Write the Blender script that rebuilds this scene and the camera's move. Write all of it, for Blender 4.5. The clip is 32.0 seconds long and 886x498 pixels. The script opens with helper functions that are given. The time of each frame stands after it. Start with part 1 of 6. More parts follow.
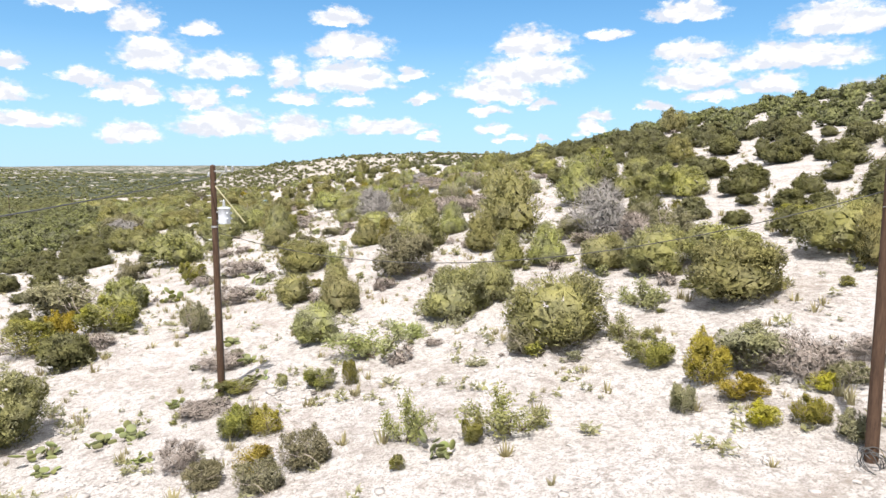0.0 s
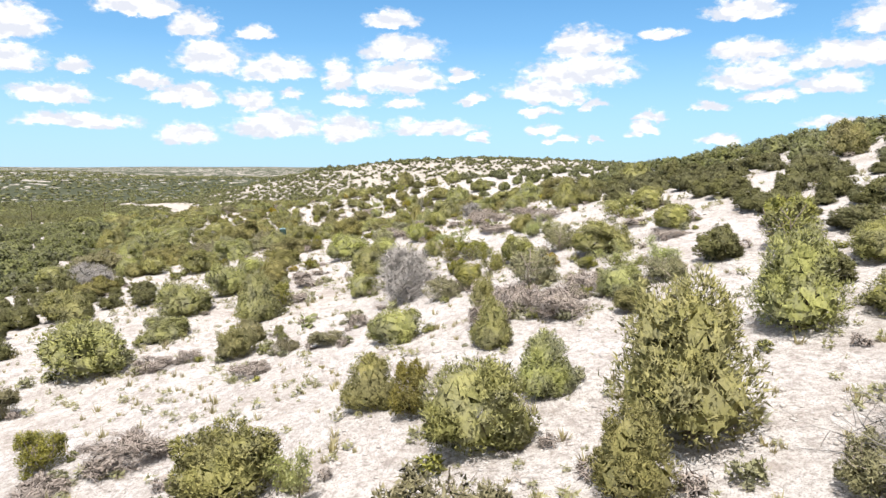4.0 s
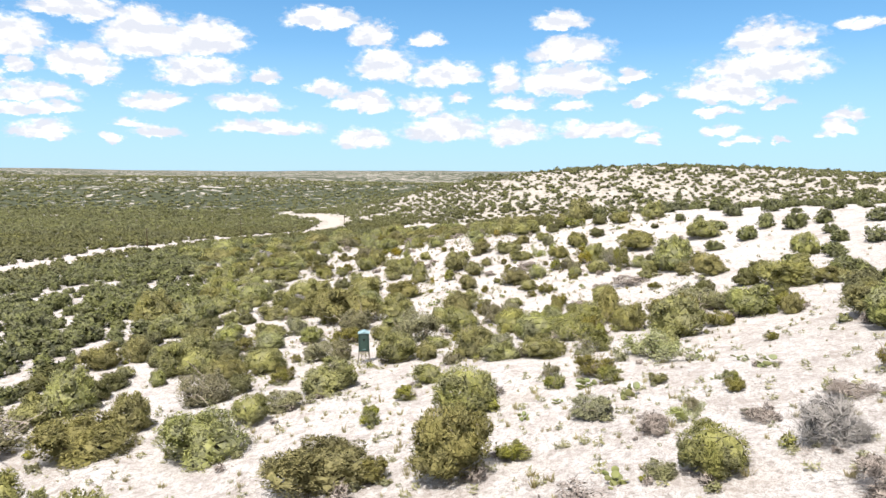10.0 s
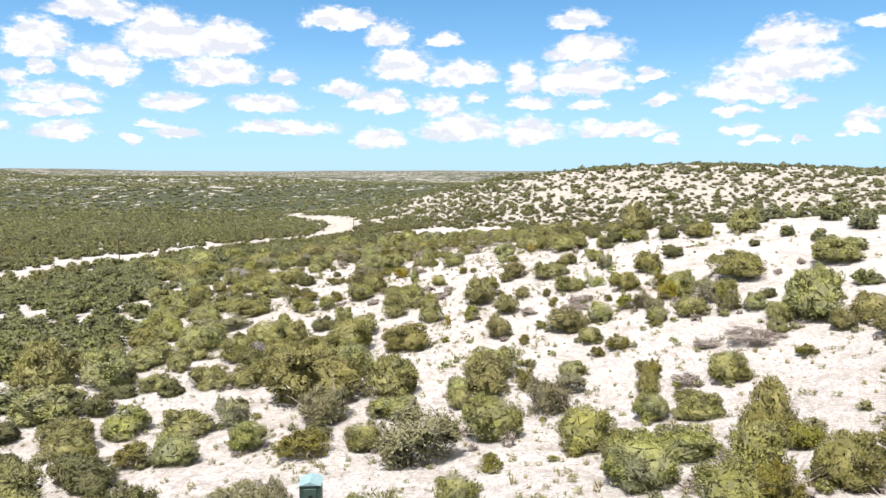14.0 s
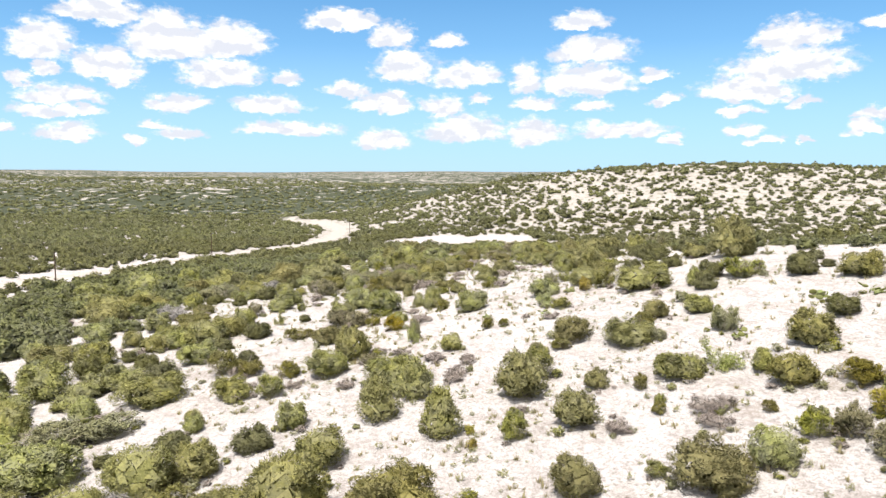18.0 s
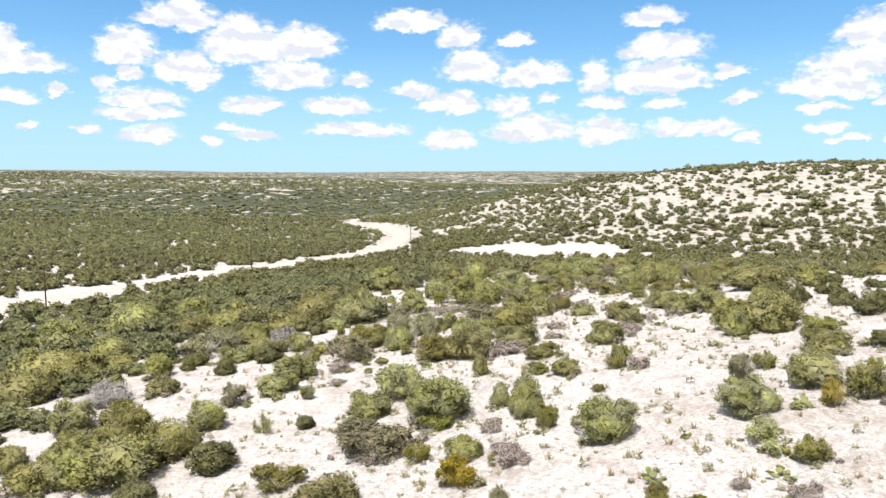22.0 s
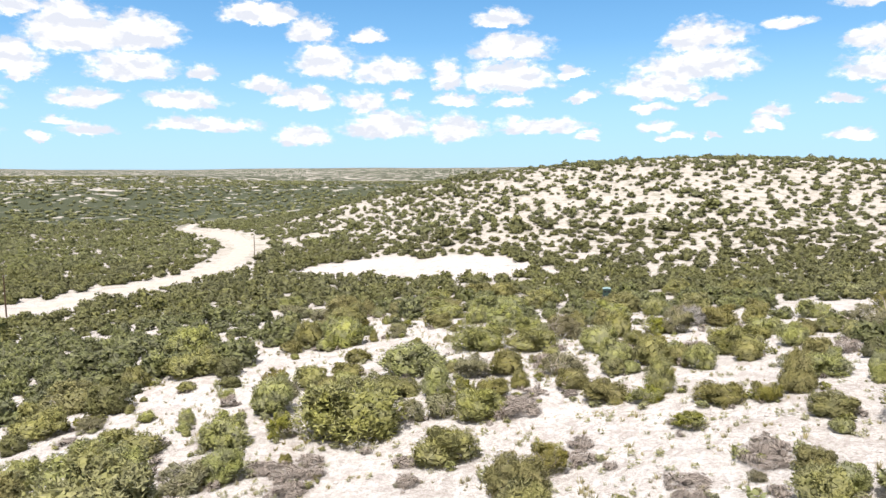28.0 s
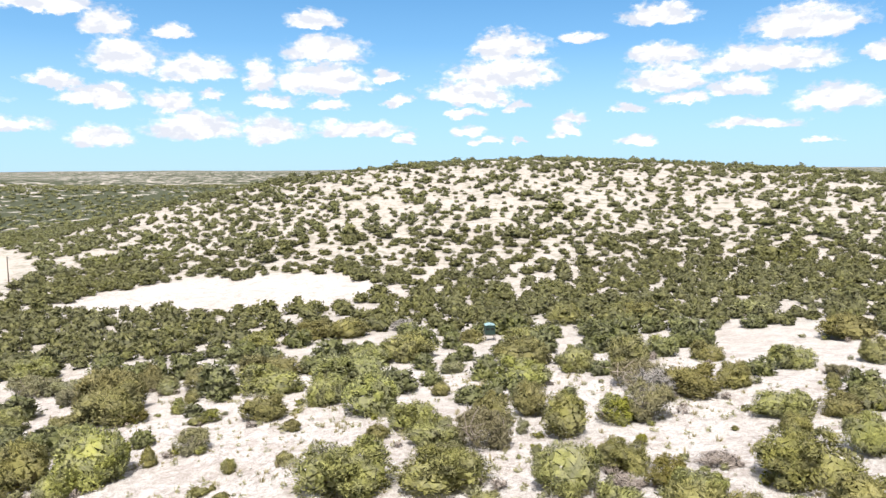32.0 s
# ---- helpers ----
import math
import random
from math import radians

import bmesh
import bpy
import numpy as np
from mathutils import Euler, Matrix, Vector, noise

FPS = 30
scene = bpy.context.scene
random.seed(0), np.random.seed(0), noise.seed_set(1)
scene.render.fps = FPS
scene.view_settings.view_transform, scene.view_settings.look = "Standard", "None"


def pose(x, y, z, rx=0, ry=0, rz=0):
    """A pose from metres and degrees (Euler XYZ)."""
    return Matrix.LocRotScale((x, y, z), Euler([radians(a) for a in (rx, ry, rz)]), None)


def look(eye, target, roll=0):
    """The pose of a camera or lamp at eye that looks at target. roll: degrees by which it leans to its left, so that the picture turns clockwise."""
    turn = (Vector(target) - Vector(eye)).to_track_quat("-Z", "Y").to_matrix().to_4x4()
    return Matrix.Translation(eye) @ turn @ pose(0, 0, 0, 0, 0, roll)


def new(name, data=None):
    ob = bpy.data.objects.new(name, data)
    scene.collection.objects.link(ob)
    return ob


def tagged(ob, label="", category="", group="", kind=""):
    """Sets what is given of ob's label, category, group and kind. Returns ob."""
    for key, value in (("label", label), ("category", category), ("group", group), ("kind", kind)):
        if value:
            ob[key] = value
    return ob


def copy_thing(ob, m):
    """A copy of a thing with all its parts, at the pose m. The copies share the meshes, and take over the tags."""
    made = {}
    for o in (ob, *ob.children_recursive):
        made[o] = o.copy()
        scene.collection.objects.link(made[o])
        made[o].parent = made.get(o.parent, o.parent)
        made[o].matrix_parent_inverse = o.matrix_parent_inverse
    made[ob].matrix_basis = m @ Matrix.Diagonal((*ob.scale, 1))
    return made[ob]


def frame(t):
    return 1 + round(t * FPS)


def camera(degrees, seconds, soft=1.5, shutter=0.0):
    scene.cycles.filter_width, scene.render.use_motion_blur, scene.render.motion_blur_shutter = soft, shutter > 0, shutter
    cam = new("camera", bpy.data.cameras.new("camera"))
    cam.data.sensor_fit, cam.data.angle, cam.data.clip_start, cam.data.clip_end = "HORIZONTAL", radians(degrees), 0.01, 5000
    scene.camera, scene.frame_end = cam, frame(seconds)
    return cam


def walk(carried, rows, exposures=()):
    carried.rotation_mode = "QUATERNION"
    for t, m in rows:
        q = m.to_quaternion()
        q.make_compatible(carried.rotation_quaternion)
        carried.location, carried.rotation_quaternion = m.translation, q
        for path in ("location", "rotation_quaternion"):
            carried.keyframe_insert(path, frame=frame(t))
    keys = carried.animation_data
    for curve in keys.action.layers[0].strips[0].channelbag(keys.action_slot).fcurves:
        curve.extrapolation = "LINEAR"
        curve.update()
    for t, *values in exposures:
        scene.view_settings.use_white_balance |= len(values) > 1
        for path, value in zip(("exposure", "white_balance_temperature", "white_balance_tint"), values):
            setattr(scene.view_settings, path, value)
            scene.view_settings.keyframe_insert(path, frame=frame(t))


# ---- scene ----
cam = camera(64.2, 32.0)
METRES, EYE, TILT, LEAN, TURN = 290.0, 9.0, -6.4, 0.0, 0.0
ROWS = [
    (0.0, 0.0, 0.0, 0.0, 0.0, 0.0, -0.0),
    (0.5, -0.0002, 0.0068, 0.0019, 0.0, -0.05, -0.03),
    (1.0, -0.0006, 0.0163, 0.005, -0.02, -0.08, -0.1),
    (1.5, -0.001, 0.0275, 0.0079, -0.02, -0.05, -0.1),
    (2.0, -0.0016, 0.0401, 0.0106, -0.03, -0.01, -0.14),
    (2.5, -0.0023, 0.0538, 0.0134, -0.04, 0.02, -0.15),
    (3.0, -0.003, 0.0684, 0.0165, 0.46, 0.05, -0.22),
    (3.5, -0.0038, 0.084, 0.0198, 2.08, 0.07, -0.4),
    (5.5, -0.0085, 0.1481, 0.0354, 7.85, 0.03, -1.12),
    (6.0, -0.0107, 0.1658, 0.0388, 8.72, 0.03, -1.26),
    (6.5, -0.013, 0.1833, 0.0425, 11.75, -0.05, -1.58),
    (7.0, -0.0154, 0.2007, 0.0462, 13.71, -0.07, -1.77),
    (7.5, -0.0181, 0.2167, 0.0493, 13.73, -0.02, -1.75),
    (8.0, -0.0215, 0.2337, 0.0523, 13.73, 0.01, -1.8),
    (8.5, -0.0252, 0.2506, 0.0554, 14.01, 0.02, -1.81),
    (9.0, -0.0292, 0.2674, 0.0585, 14.5, 0.02, -1.87),
    (9.5, -0.0335, 0.2838, 0.0612, 16.26, -0.01, -2.04),
    (10.0, -0.0374, 0.3004, 0.0635, 17.11, 0.0, -2.12),
    (10.5, -0.0415, 0.3151, 0.065, 17.59, -0.05, -2.14),
    (11.0, -0.0454, 0.3289, 0.0664, 18.36, -0.1, -2.17),
    (11.5, -0.0495, 0.3425, 0.068, 18.41, -0.12, -2.17),
    (12.0, -0.0537, 0.3556, 0.0694, 18.41, -0.16, -2.16),
    (12.5, -0.0582, 0.3688, 0.0708, 18.41, -0.13, -2.16),
    (13.0, -0.0629, 0.3823, 0.072, 18.43, -0.09, -2.15),
    (13.5, -0.0679, 0.396, 0.0733, 18.44, -0.07, -2.16),
    (14.0, -0.0729, 0.4099, 0.0747, 18.45, -0.06, -2.16),
    (14.5, -0.0779, 0.4238, 0.0763, 18.46, -0.03, -2.16),
    (16.5, -0.0999, 0.4836, 0.0829, 18.47, 0.04, -2.16),
    (17.0, -0.1057, 0.499, 0.0847, 18.5, 0.04, -2.14),
    (17.5, -0.1114, 0.5144, 0.0865, 18.51, 0.03, -2.14),
    (18.0, -0.1173, 0.5298, 0.0883, 18.73, -0.0, -2.14),
    (18.5, -0.1232, 0.5452, 0.0898, 18.79, -0.01, -2.14),
    (19.0, -0.1293, 0.5603, 0.0915, 22.02, -0.14, -2.45),
    (19.5, -0.135, 0.5758, 0.0933, 24.11, -0.22, -2.63),
    (20.0, -0.1412, 0.5912, 0.095, 24.27, -0.23, -2.66),
    (20.5, -0.1476, 0.606, 0.0968, 24.29, -0.24, -2.68),
    (21.0, -0.1542, 0.6208, 0.0986, 24.3, -0.24, -2.66),
    (21.5, -0.161, 0.6356, 0.1004, 24.25, -0.23, -2.65),
    (22.0, -0.1678, 0.6503, 0.1021, 24.09, -0.23, -2.61),
    (22.5, -0.1746, 0.6649, 0.1039, 23.47, -0.23, -2.53),
    (23.0, -0.1814, 0.6793, 0.1055, 22.26, -0.18, -2.4),
    (23.5, -0.1882, 0.6936, 0.1072, 20.66, -0.12, -2.22),
    (24.0, -0.1949, 0.7079, 0.1088, 19.83, -0.09, -2.11),
    (24.5, -0.2014, 0.722, 0.1103, 19.16, -0.09, -2.03),
    (25.0, -0.2077, 0.7362, 0.1118, 18.47, -0.07, -1.93),
    (25.5, -0.2138, 0.7506, 0.1133, 17.65, -0.05, -1.83),
    (27.5, -0.2357, 0.8082, 0.1214, 13.55, -0.14, -1.26),
    (28.0, -0.2408, 0.8229, 0.1231, 12.59, -0.13, -1.16),
    (28.5, -0.2456, 0.8377, 0.1246, 11.53, -0.1, -1.02),
    (29.0, -0.2502, 0.8525, 0.1261, 10.21, -0.09, -0.88),
    (29.5, -0.2545, 0.8672, 0.1276, 8.5, -0.09, -0.7),
    (30.0, -0.2579, 0.8819, 0.1291, 5.7, -0.03, -0.41),
    (30.5, -0.2617, 0.8965, 0.1304, -0.94, 0.1, 0.31),
    (31.0, -0.2654, 0.9117, 0.1321, -1.86, 0.13, 0.46),
    (31.5, -0.2679, 0.9277, 0.1335, -1.87, 0.16, 0.49),
    (32.0, -0.2699, 0.9439, 0.1347, -1.87, 0.19, 0.51),
]
walk(cam, [(t, pose(0, 0, EYE, TILT, LEAN, TURN) @ pose(METRES * x, METRES * y, METRES * z, 90 + pitch, roll, yaw)) for t, x, y, z, yaw, pitch, roll in ROWS])

# ---- world, sun, exposure ----
CLOUDS = []
CLOUDS += [(-55.9, 8.2, 1.7, 1.8), (-55.5, 5, 2.3, 1), (-55, 7.2, 3.3, 1.3), (-54.2, 3.2, 0.8, 0.4), (-52.5, 5.6, 0.7, 0.7), (-50.7, 3.1, 1, 0.5), (-49.2, 6.2, 1, 0.7), (-47.9, 8.6, 2.1, 2.1), (-47.7, 7, 0.8, 0.9), (-47, 4.3, 3.3, 0.7), (-46.9, 5.2, 3, 1.3), (-46.6, 2.8, 2.4, 1.2), (-43.9, 7.4, 2.5, 1.8), (-43.9, 11.2, 3.4, 1.5), (-42.8, 6.5, 1.1, 0.7), (-42.3, 2.4, 1, 0.4), (-40.7, 3.6, 1.3, 0.6), (-39.8, 10.5, 1.7, 1.5)]
CLOUDS += [(-39.2, 5.1, 2.6, 1.4), (-39.2, 9.1, 3.9, 2.5), (-39, 2.9, 1.9, 0.9), (-36, 7.2, 3, 1.6), (-35.1, 9.4, 3, 2), (-32.3, 5.1, 3.1, 1.2), (-31.2, 6.9, 1.2, 0.9), (-31.1, 3.3, 4.3, 1.1), (-26.7, 11.5, 3.1, 1.1), (-26.4, 6.4, 1.8, 1), (-23.7, 2.5, 2.2, 1.6), (-23.7, 5.3, 2.7, 1.6), (-23, 10.3, 2, 1.5), (-21.6, 8, 2.8, 1.8), (-18.9, 5.1, 1.7, 1.5), (-18.5, 10.1, 1.6, 0.8), (-17.1, 3.1, 3.7, 2.2), (-17, 7.4, 2.7, 1.5)]
CLOUDS += [(-15.7, 5.8, 1.2, 0.7), (-12.2, 6.9, 1.4, 1.7), (-11.6, 3, 2.7, 2.2), (-11.5, 5.5, 2.1, 0.8), (-8, 11.5, 1.9, 1), (-7.7, 6.8, 3.9, 1.8), (-7.4, 9, 3.3, 1.7), (-7.2, 5.2, 1.7, 0.9), (-4.8, 3.3, 4, 1.2), (-2.5, 7.3, 1.3, 0.7), (-1.7, 5.5, 1.2, 0.8), (-1.2, 2.5, 1.2, 0.6), (3.5, 4.6, 1.7, 0.7), (3.9, 3.2, 1.3, 0.8), (4, 5.9, 3.9, 1.8), (5.2, 2.4, 1.5, 0.6), (6.9, 7.3, 4.5, 1.8), (7.1, 9.4, 3.1, 1.6)]
CLOUDS += [(7.8, 5, 1.3, 0.7), (7.8, 5, 1.3, 0.8), (8.1, 2.3, 0.7, 0.5), (11.7, 3.2, 1.5, 0.8), (12, 4, 1.1, 0.7), (12.7, 10, 2, 0.6), (16.2, 4.6, 1.4, 0.7), (17, 2.3, 1.9, 0.6), (18.5, 11.4, 2.8, 1.3), (19.1, 8.4, 2.9, 1.3), (19.2, 6.6, 3.2, 1.6), (20.4, 5.2, 2.2, 0.9), (24.3, 5.9, 2.7, 1.2), (25.1, 3.4, 3.6, 0.8), (26, 7.6, 4.8, 1.6), (28.7, 9.9, 4.1, 1.8), (30, 2.2, 1.4, 0.4), (30.7, 4.7, 2.9, 2)]
CLOUDS += [(33.3, 7.5, 1.1, 1)]
SUN_ELEVATION, SUN_AZIMUTH = 67.0, 196.0


def socket(tree, value, sock):
    if isinstance(value, bpy.types.NodeSocket):
        tree.links.new(value, sock)
    else:
        sock.default_value = value


def math_node(tree, op, *values):
    n = tree.nodes.new("ShaderNodeMath")
    n.operation = op
    for k, v in enumerate(values):
        socket(tree, v, n.inputs[k])
    return n.outputs[0]


def vec_node(tree, op, *values):
    n = tree.nodes.new("ShaderNodeVectorMath")
    n.operation = op
    for k, v in enumerate(values):
        socket(tree, v, n.inputs[k])
    return n.outputs["Value"] if op == "LENGTH" else n.outputs["Vector"]


def noise_node(tree, vector, scale, detail=4.0, rough=0.55):
    n = tree.nodes.new("ShaderNodeTexNoise")
    n.inputs["Scale"].default_value, n.inputs["Detail"].default_value, n.inputs["Roughness"].default_value = scale, detail, rough
    tree.links.new(vector, n.inputs["Vector"])
    return n


def ramp_node(tree, value, *stops):
    n = tree.nodes.new("ShaderNodeValToRGB")
    while len(n.color_ramp.elements) < len(stops):
        n.color_ramp.elements.new(0.5)
    for e, (p, c) in zip(n.color_ramp.elements, stops):
        e.position, e.color = p, (*c, 1) if isinstance(c, tuple) else (c, c, c, 1)
    tree.links.new(value, n.inputs[0])
    return n.outputs[0]


def mix_node(tree, fac, a, b, mode="MIX"):
    n = tree.nodes.new("ShaderNodeMix")
    n.data_type, n.blend_type = "RGBA", mode
    socket(tree, fac, n.inputs["Factor"])
    for v, k in ((a, 6), (b, 7)):
        socket(tree, (*v, 1) if isinstance(v, tuple) else v, n.inputs[k])
    return n.outputs[2]


def build_world():
    """A clear blue sky with rows of fair-weather cumulus, each a heap of flat-based puffs given by azimuth, height and half sizes in degrees."""
    world = bpy.data.worlds.new("sky")
    scene.world = world
    world.use_nodes = True
    t = world.node_tree
    t.nodes.clear()
    out, bg = t.nodes.new("ShaderNodeOutputWorld"), t.nodes.new("ShaderNodeBackground")
    t.links.new(bg.outputs[0], out.inputs[0])
    sky = t.nodes.new("ShaderNodeTexSky")
    sky.sky_type, sky.sun_disc = "NISHITA", False
    sky.sun_elevation, sky.sun_rotation = radians(SUN_ELEVATION), radians(SUN_AZIMUTH)
    sky.altitude, sky.air_density, sky.dust_density, sky.ozone_density = 400, 1.0, 0.6, 2.0
    way = t.nodes.new("ShaderNodeTexCoord").outputs["Generated"]
    part = t.nodes.new("ShaderNodeSeparateXYZ")
    t.links.new(way, part.inputs[0])
    az = math_node(t, "ARCTAN2", part.outputs[0], part.outputs[1])
    el = math_node(t, "ARCSINE", part.outputs[2])
    at = t.nodes.new("ShaderNodeCombineXYZ")
    t.links.new(math_node(t, "MULTIPLY", az, 180 / math.pi), at.inputs[0])
    t.links.new(math_node(t, "MULTIPLY", el, 180 / math.pi), at.inputs[1])
    flat = vec_node(t, "MULTIPLY", at.outputs[0], (1.0, 1.7, 1.0))
    big = noise_node(t, flat, 0.42, 6, 0.62)
    shift = vec_node(t, "MULTIPLY", vec_node(t, "SUBTRACT", big.outputs["Color"], (0.5, 0.5, 0.5)), (3.4, 2.2, 0.0))
    spot = vec_node(t, "ADD", at.outputs[0], shift)
    near = None
    for a, e, w, h in CLOUDS:
        w, h = (w, h) if e > 6 else (w * 0.95, h * 0.8)
        up = vec_node(t, "MULTIPLY_ADD", spot, (1 / w, 1 / h, 0), (-a / w, -e / h, 0))
        down = vec_node(t, "MULTIPLY", up, (1, -2.6, 0))
        size = vec_node(t, "LENGTH", vec_node(t, "MAXIMUM", up, down))
        near = size if near is None else math_node(t, "SMOOTH_MIN", near, size, 0.12)
    fine = noise_node(t, flat, 1.5, 7, 0.6)
    edge = math_node(t, "MULTIPLY_ADD", fine.outputs["Fac"], 0.9, math_node(t, "ADD", near, -0.45))
    cover = ramp_node(t, math_node(t, "MULTIPLY", edge, 0.5), (0.30, 1.0), (0.40, 0.86), (0.47, 0.32), (0.57, 0.0))
    # puffs lit from above, with grey-lilac undersides
    puff = noise_node(t, flat, 0.55, 5, 0.55)
    higher = noise_node(t, vec_node(t, "ADD", flat, (0.0, 0.9, 0.0)), 0.55, 5, 0.55)
    lit = math_node(t, "MULTIPLY_ADD", math_node(t, "SUBTRACT", puff.outputs["Fac"], higher.outputs["Fac"]), 2.4, 0.60)
    tone = ramp_node(t, lit, (0.36, (0.80, 0.83, 0.92)), (0.56, (0.95, 0.96, 0.99)), (0.75, (1.12, 1.11, 1.09)))
    cloud = mix_node(t, 1.0, tone, (CLOUD_LIGHT, CLOUD_LIGHT, CLOUD_LIGHT), "MULTIPLY")
    blue = mix_node(t, 1.0, sky.outputs[0], SKY_TINT, "MULTIPLY")
    # thin haze towards the horizon
    haze = ramp_node(t, math_node(t, "MULTIPLY", el, 180 / math.pi / 20), (0.0, 0.88), (0.22, 0.66), (0.5, 0.28), (1.0, 0.0))
    clear = mix_node(t, haze, blue, HAZE)
    # unseen cumulus added overhead and behind, to lift and whiten the fill light
    high = t.nodes.new("ShaderNodeCombineXYZ")
    rise = math_node(t, "MAXIMUM", part.outputs[2], 0.12)
    t.links.new(math_node(t, "DIVIDE", part.outputs[0], rise), high.inputs[0])
    t.links.new(math_node(t, "DIVIDE", part.outputs[1], rise), high.inputs[1])
    fill_clouds = noise_node(t, high.outputs[0], 1.3, 6, 0.6)
    away = ramp_node(t, math_node(t, "MAXIMUM", math_node(t, "MULTIPLY", el, 180 / math.pi / 90), math_node(t, "MULTIPLY_ADD", part.outputs[1], -0.5, 0.0)), (0.22, 0.0), (0.32, 1.0))
    above = math_node(t, "MULTIPLY", away, ramp_node(t, fill_clouds.outputs["Fac"], (0.36, 0.0), (0.46, 1.0)))
    cover = math_node(t, "MAXIMUM", cover, above)
    t.links.new(mix_node(t, cover, clear, cloud), bg.inputs[0])
    bg.inputs[1].default_value = 0.070


SKY_TINT, HAZE, CLOUD_LIGHT = (0.34, 0.95, 1.32), (5.25, 7.55, 9.9), 8.7
build_world()
sun_lamp = new("sun", bpy.data.lights.new("sun", "SUN"))
sun_lamp.data.energy, sun_lamp.data.angle, sun_lamp.data.color = 4.35, radians(0.53), (1.0, 0.953, 0.885)
_e, _a = radians(SUN_ELEVATION), radians(SUN_AZIMUTH)
_to = Vector((math.sin(_a) * math.cos(_e), math.cos(_a) * math.cos(_e), math.sin(_e)))
sun_lamp.matrix_world = look(_to * 300, (0, 0, 0))
scene.view_settings.exposure = 0.78

# ---- materials ----


def material(name, rough=0.9, spec=0.2, metal=0.0):
    m = bpy.data.materials.new(name)
    m.use_nodes = True
    t = m.node_tree
    b = t.nodes["Principled BSDF"]
    b.inputs["Roughness"].default_value, b.inputs["Metallic"].default_value = rough, metal
    b.inputs["Specular IOR Level"].default_value = spec
    return m, t, b


def bump_to(t, b, height, strength, distance):
    n = t.nodes.new("ShaderNodeBump")
    n.inputs["Strength"].default_value, n.inputs["Distance"].default_value = strength, distance
    t.links.new(height, n.inputs["Height"])
    t.links.new(n.outputs[0], b.inputs["Normal"])


def foliage(name, dark, mid, light, rough=0.75, thin_part=0.45, dry=0.45):
    """Leaves: each spray has its own shade, each plant its own hue, and some plants are greyer with dead twigs."""
    m, t, b = material(name, rough, 0.12)
    g = t.nodes.new("ShaderNodeNewGeometry")
    o = t.nodes.new("ShaderNodeObjectInfo")
    c = ramp_node(t, g.outputs["Random Per Island"], (0.0, dark), (0.5, mid), (1.0, light))
    clump = noise_node(t, g.outputs["Position"], 0.9, 3, 0.6)
    grey = tuple(sum(mid) / 3 * k for k in (1.06, 1.02, 0.82))
    worn = math_node(t, "MULTIPLY", ramp_node(t, clump.outputs["Fac"], (0.44, 0.0), (0.62, 1.0)), math_node(t, "MULTIPLY_ADD", o.outputs["Random"], dry, dry * 0.4))
    c = mix_node(t, worn, c, grey)
    hs = t.nodes.new("ShaderNodeHueSaturation")
    t.links.new(math_node(t, "MULTIPLY_ADD", o.outputs["Random"], 0.036, 0.480), hs.inputs["Hue"])
    n = noise_node(t, g.outputs["Position"], 0.06, 2)
    t.links.new(math_node(t, "MULTIPLY_ADD", n.outputs["Fac"], 0.6, 0.68), hs.inputs["Saturation"])
    bush = noise_node(t, g.outputs["Position"], 0.17, 4, 0.6)
    t.links.new(math_node(t, "ADD", math_node(t, "MULTIPLY_ADD", o.outputs["Random"], 0.3, 0.55), math_node(t, "MULTIPLY", bush.outputs["Fac"], 0.62)), hs.inputs["Value"])
    t.links.new(c, hs.inputs["Color"])
    t.links.new(hs.outputs[0], b.inputs["Base Color"])
    thin = t.nodes.new("ShaderNodeBsdfTranslucent")
    t.links.new(hs.outputs[0], thin.inputs[0])
    both = t.nodes.new("ShaderNodeMixShader")
    both.inputs[0].default_value = thin_part
    t.links.new(b.outputs[0], both.inputs[1])
    t.links.new(thin.outputs[0], both.inputs[2])
    t.links.new(both.outputs[0], t.nodes["Material Output"].inputs[0])
    return m


def bark(name, dark, light, scale=9.0):
    m, t, b = material(name, 0.95, 0.1)
    g = t.nodes.new("ShaderNodeTexCoord")
    stretched = vec_node(t, "MULTIPLY", g.outputs["Object"], (1, 1, 0.15))
    n = noise_node(t, stretched, scale, 5, 0.7)
    t.links.new(ramp_node(t, n.outputs["Fac"], (0.3, dark), (0.7, light)), b.inputs["Base Color"])
    bump_to(t, b, n.outputs["Fac"], 0.6, 0.02)
    return m


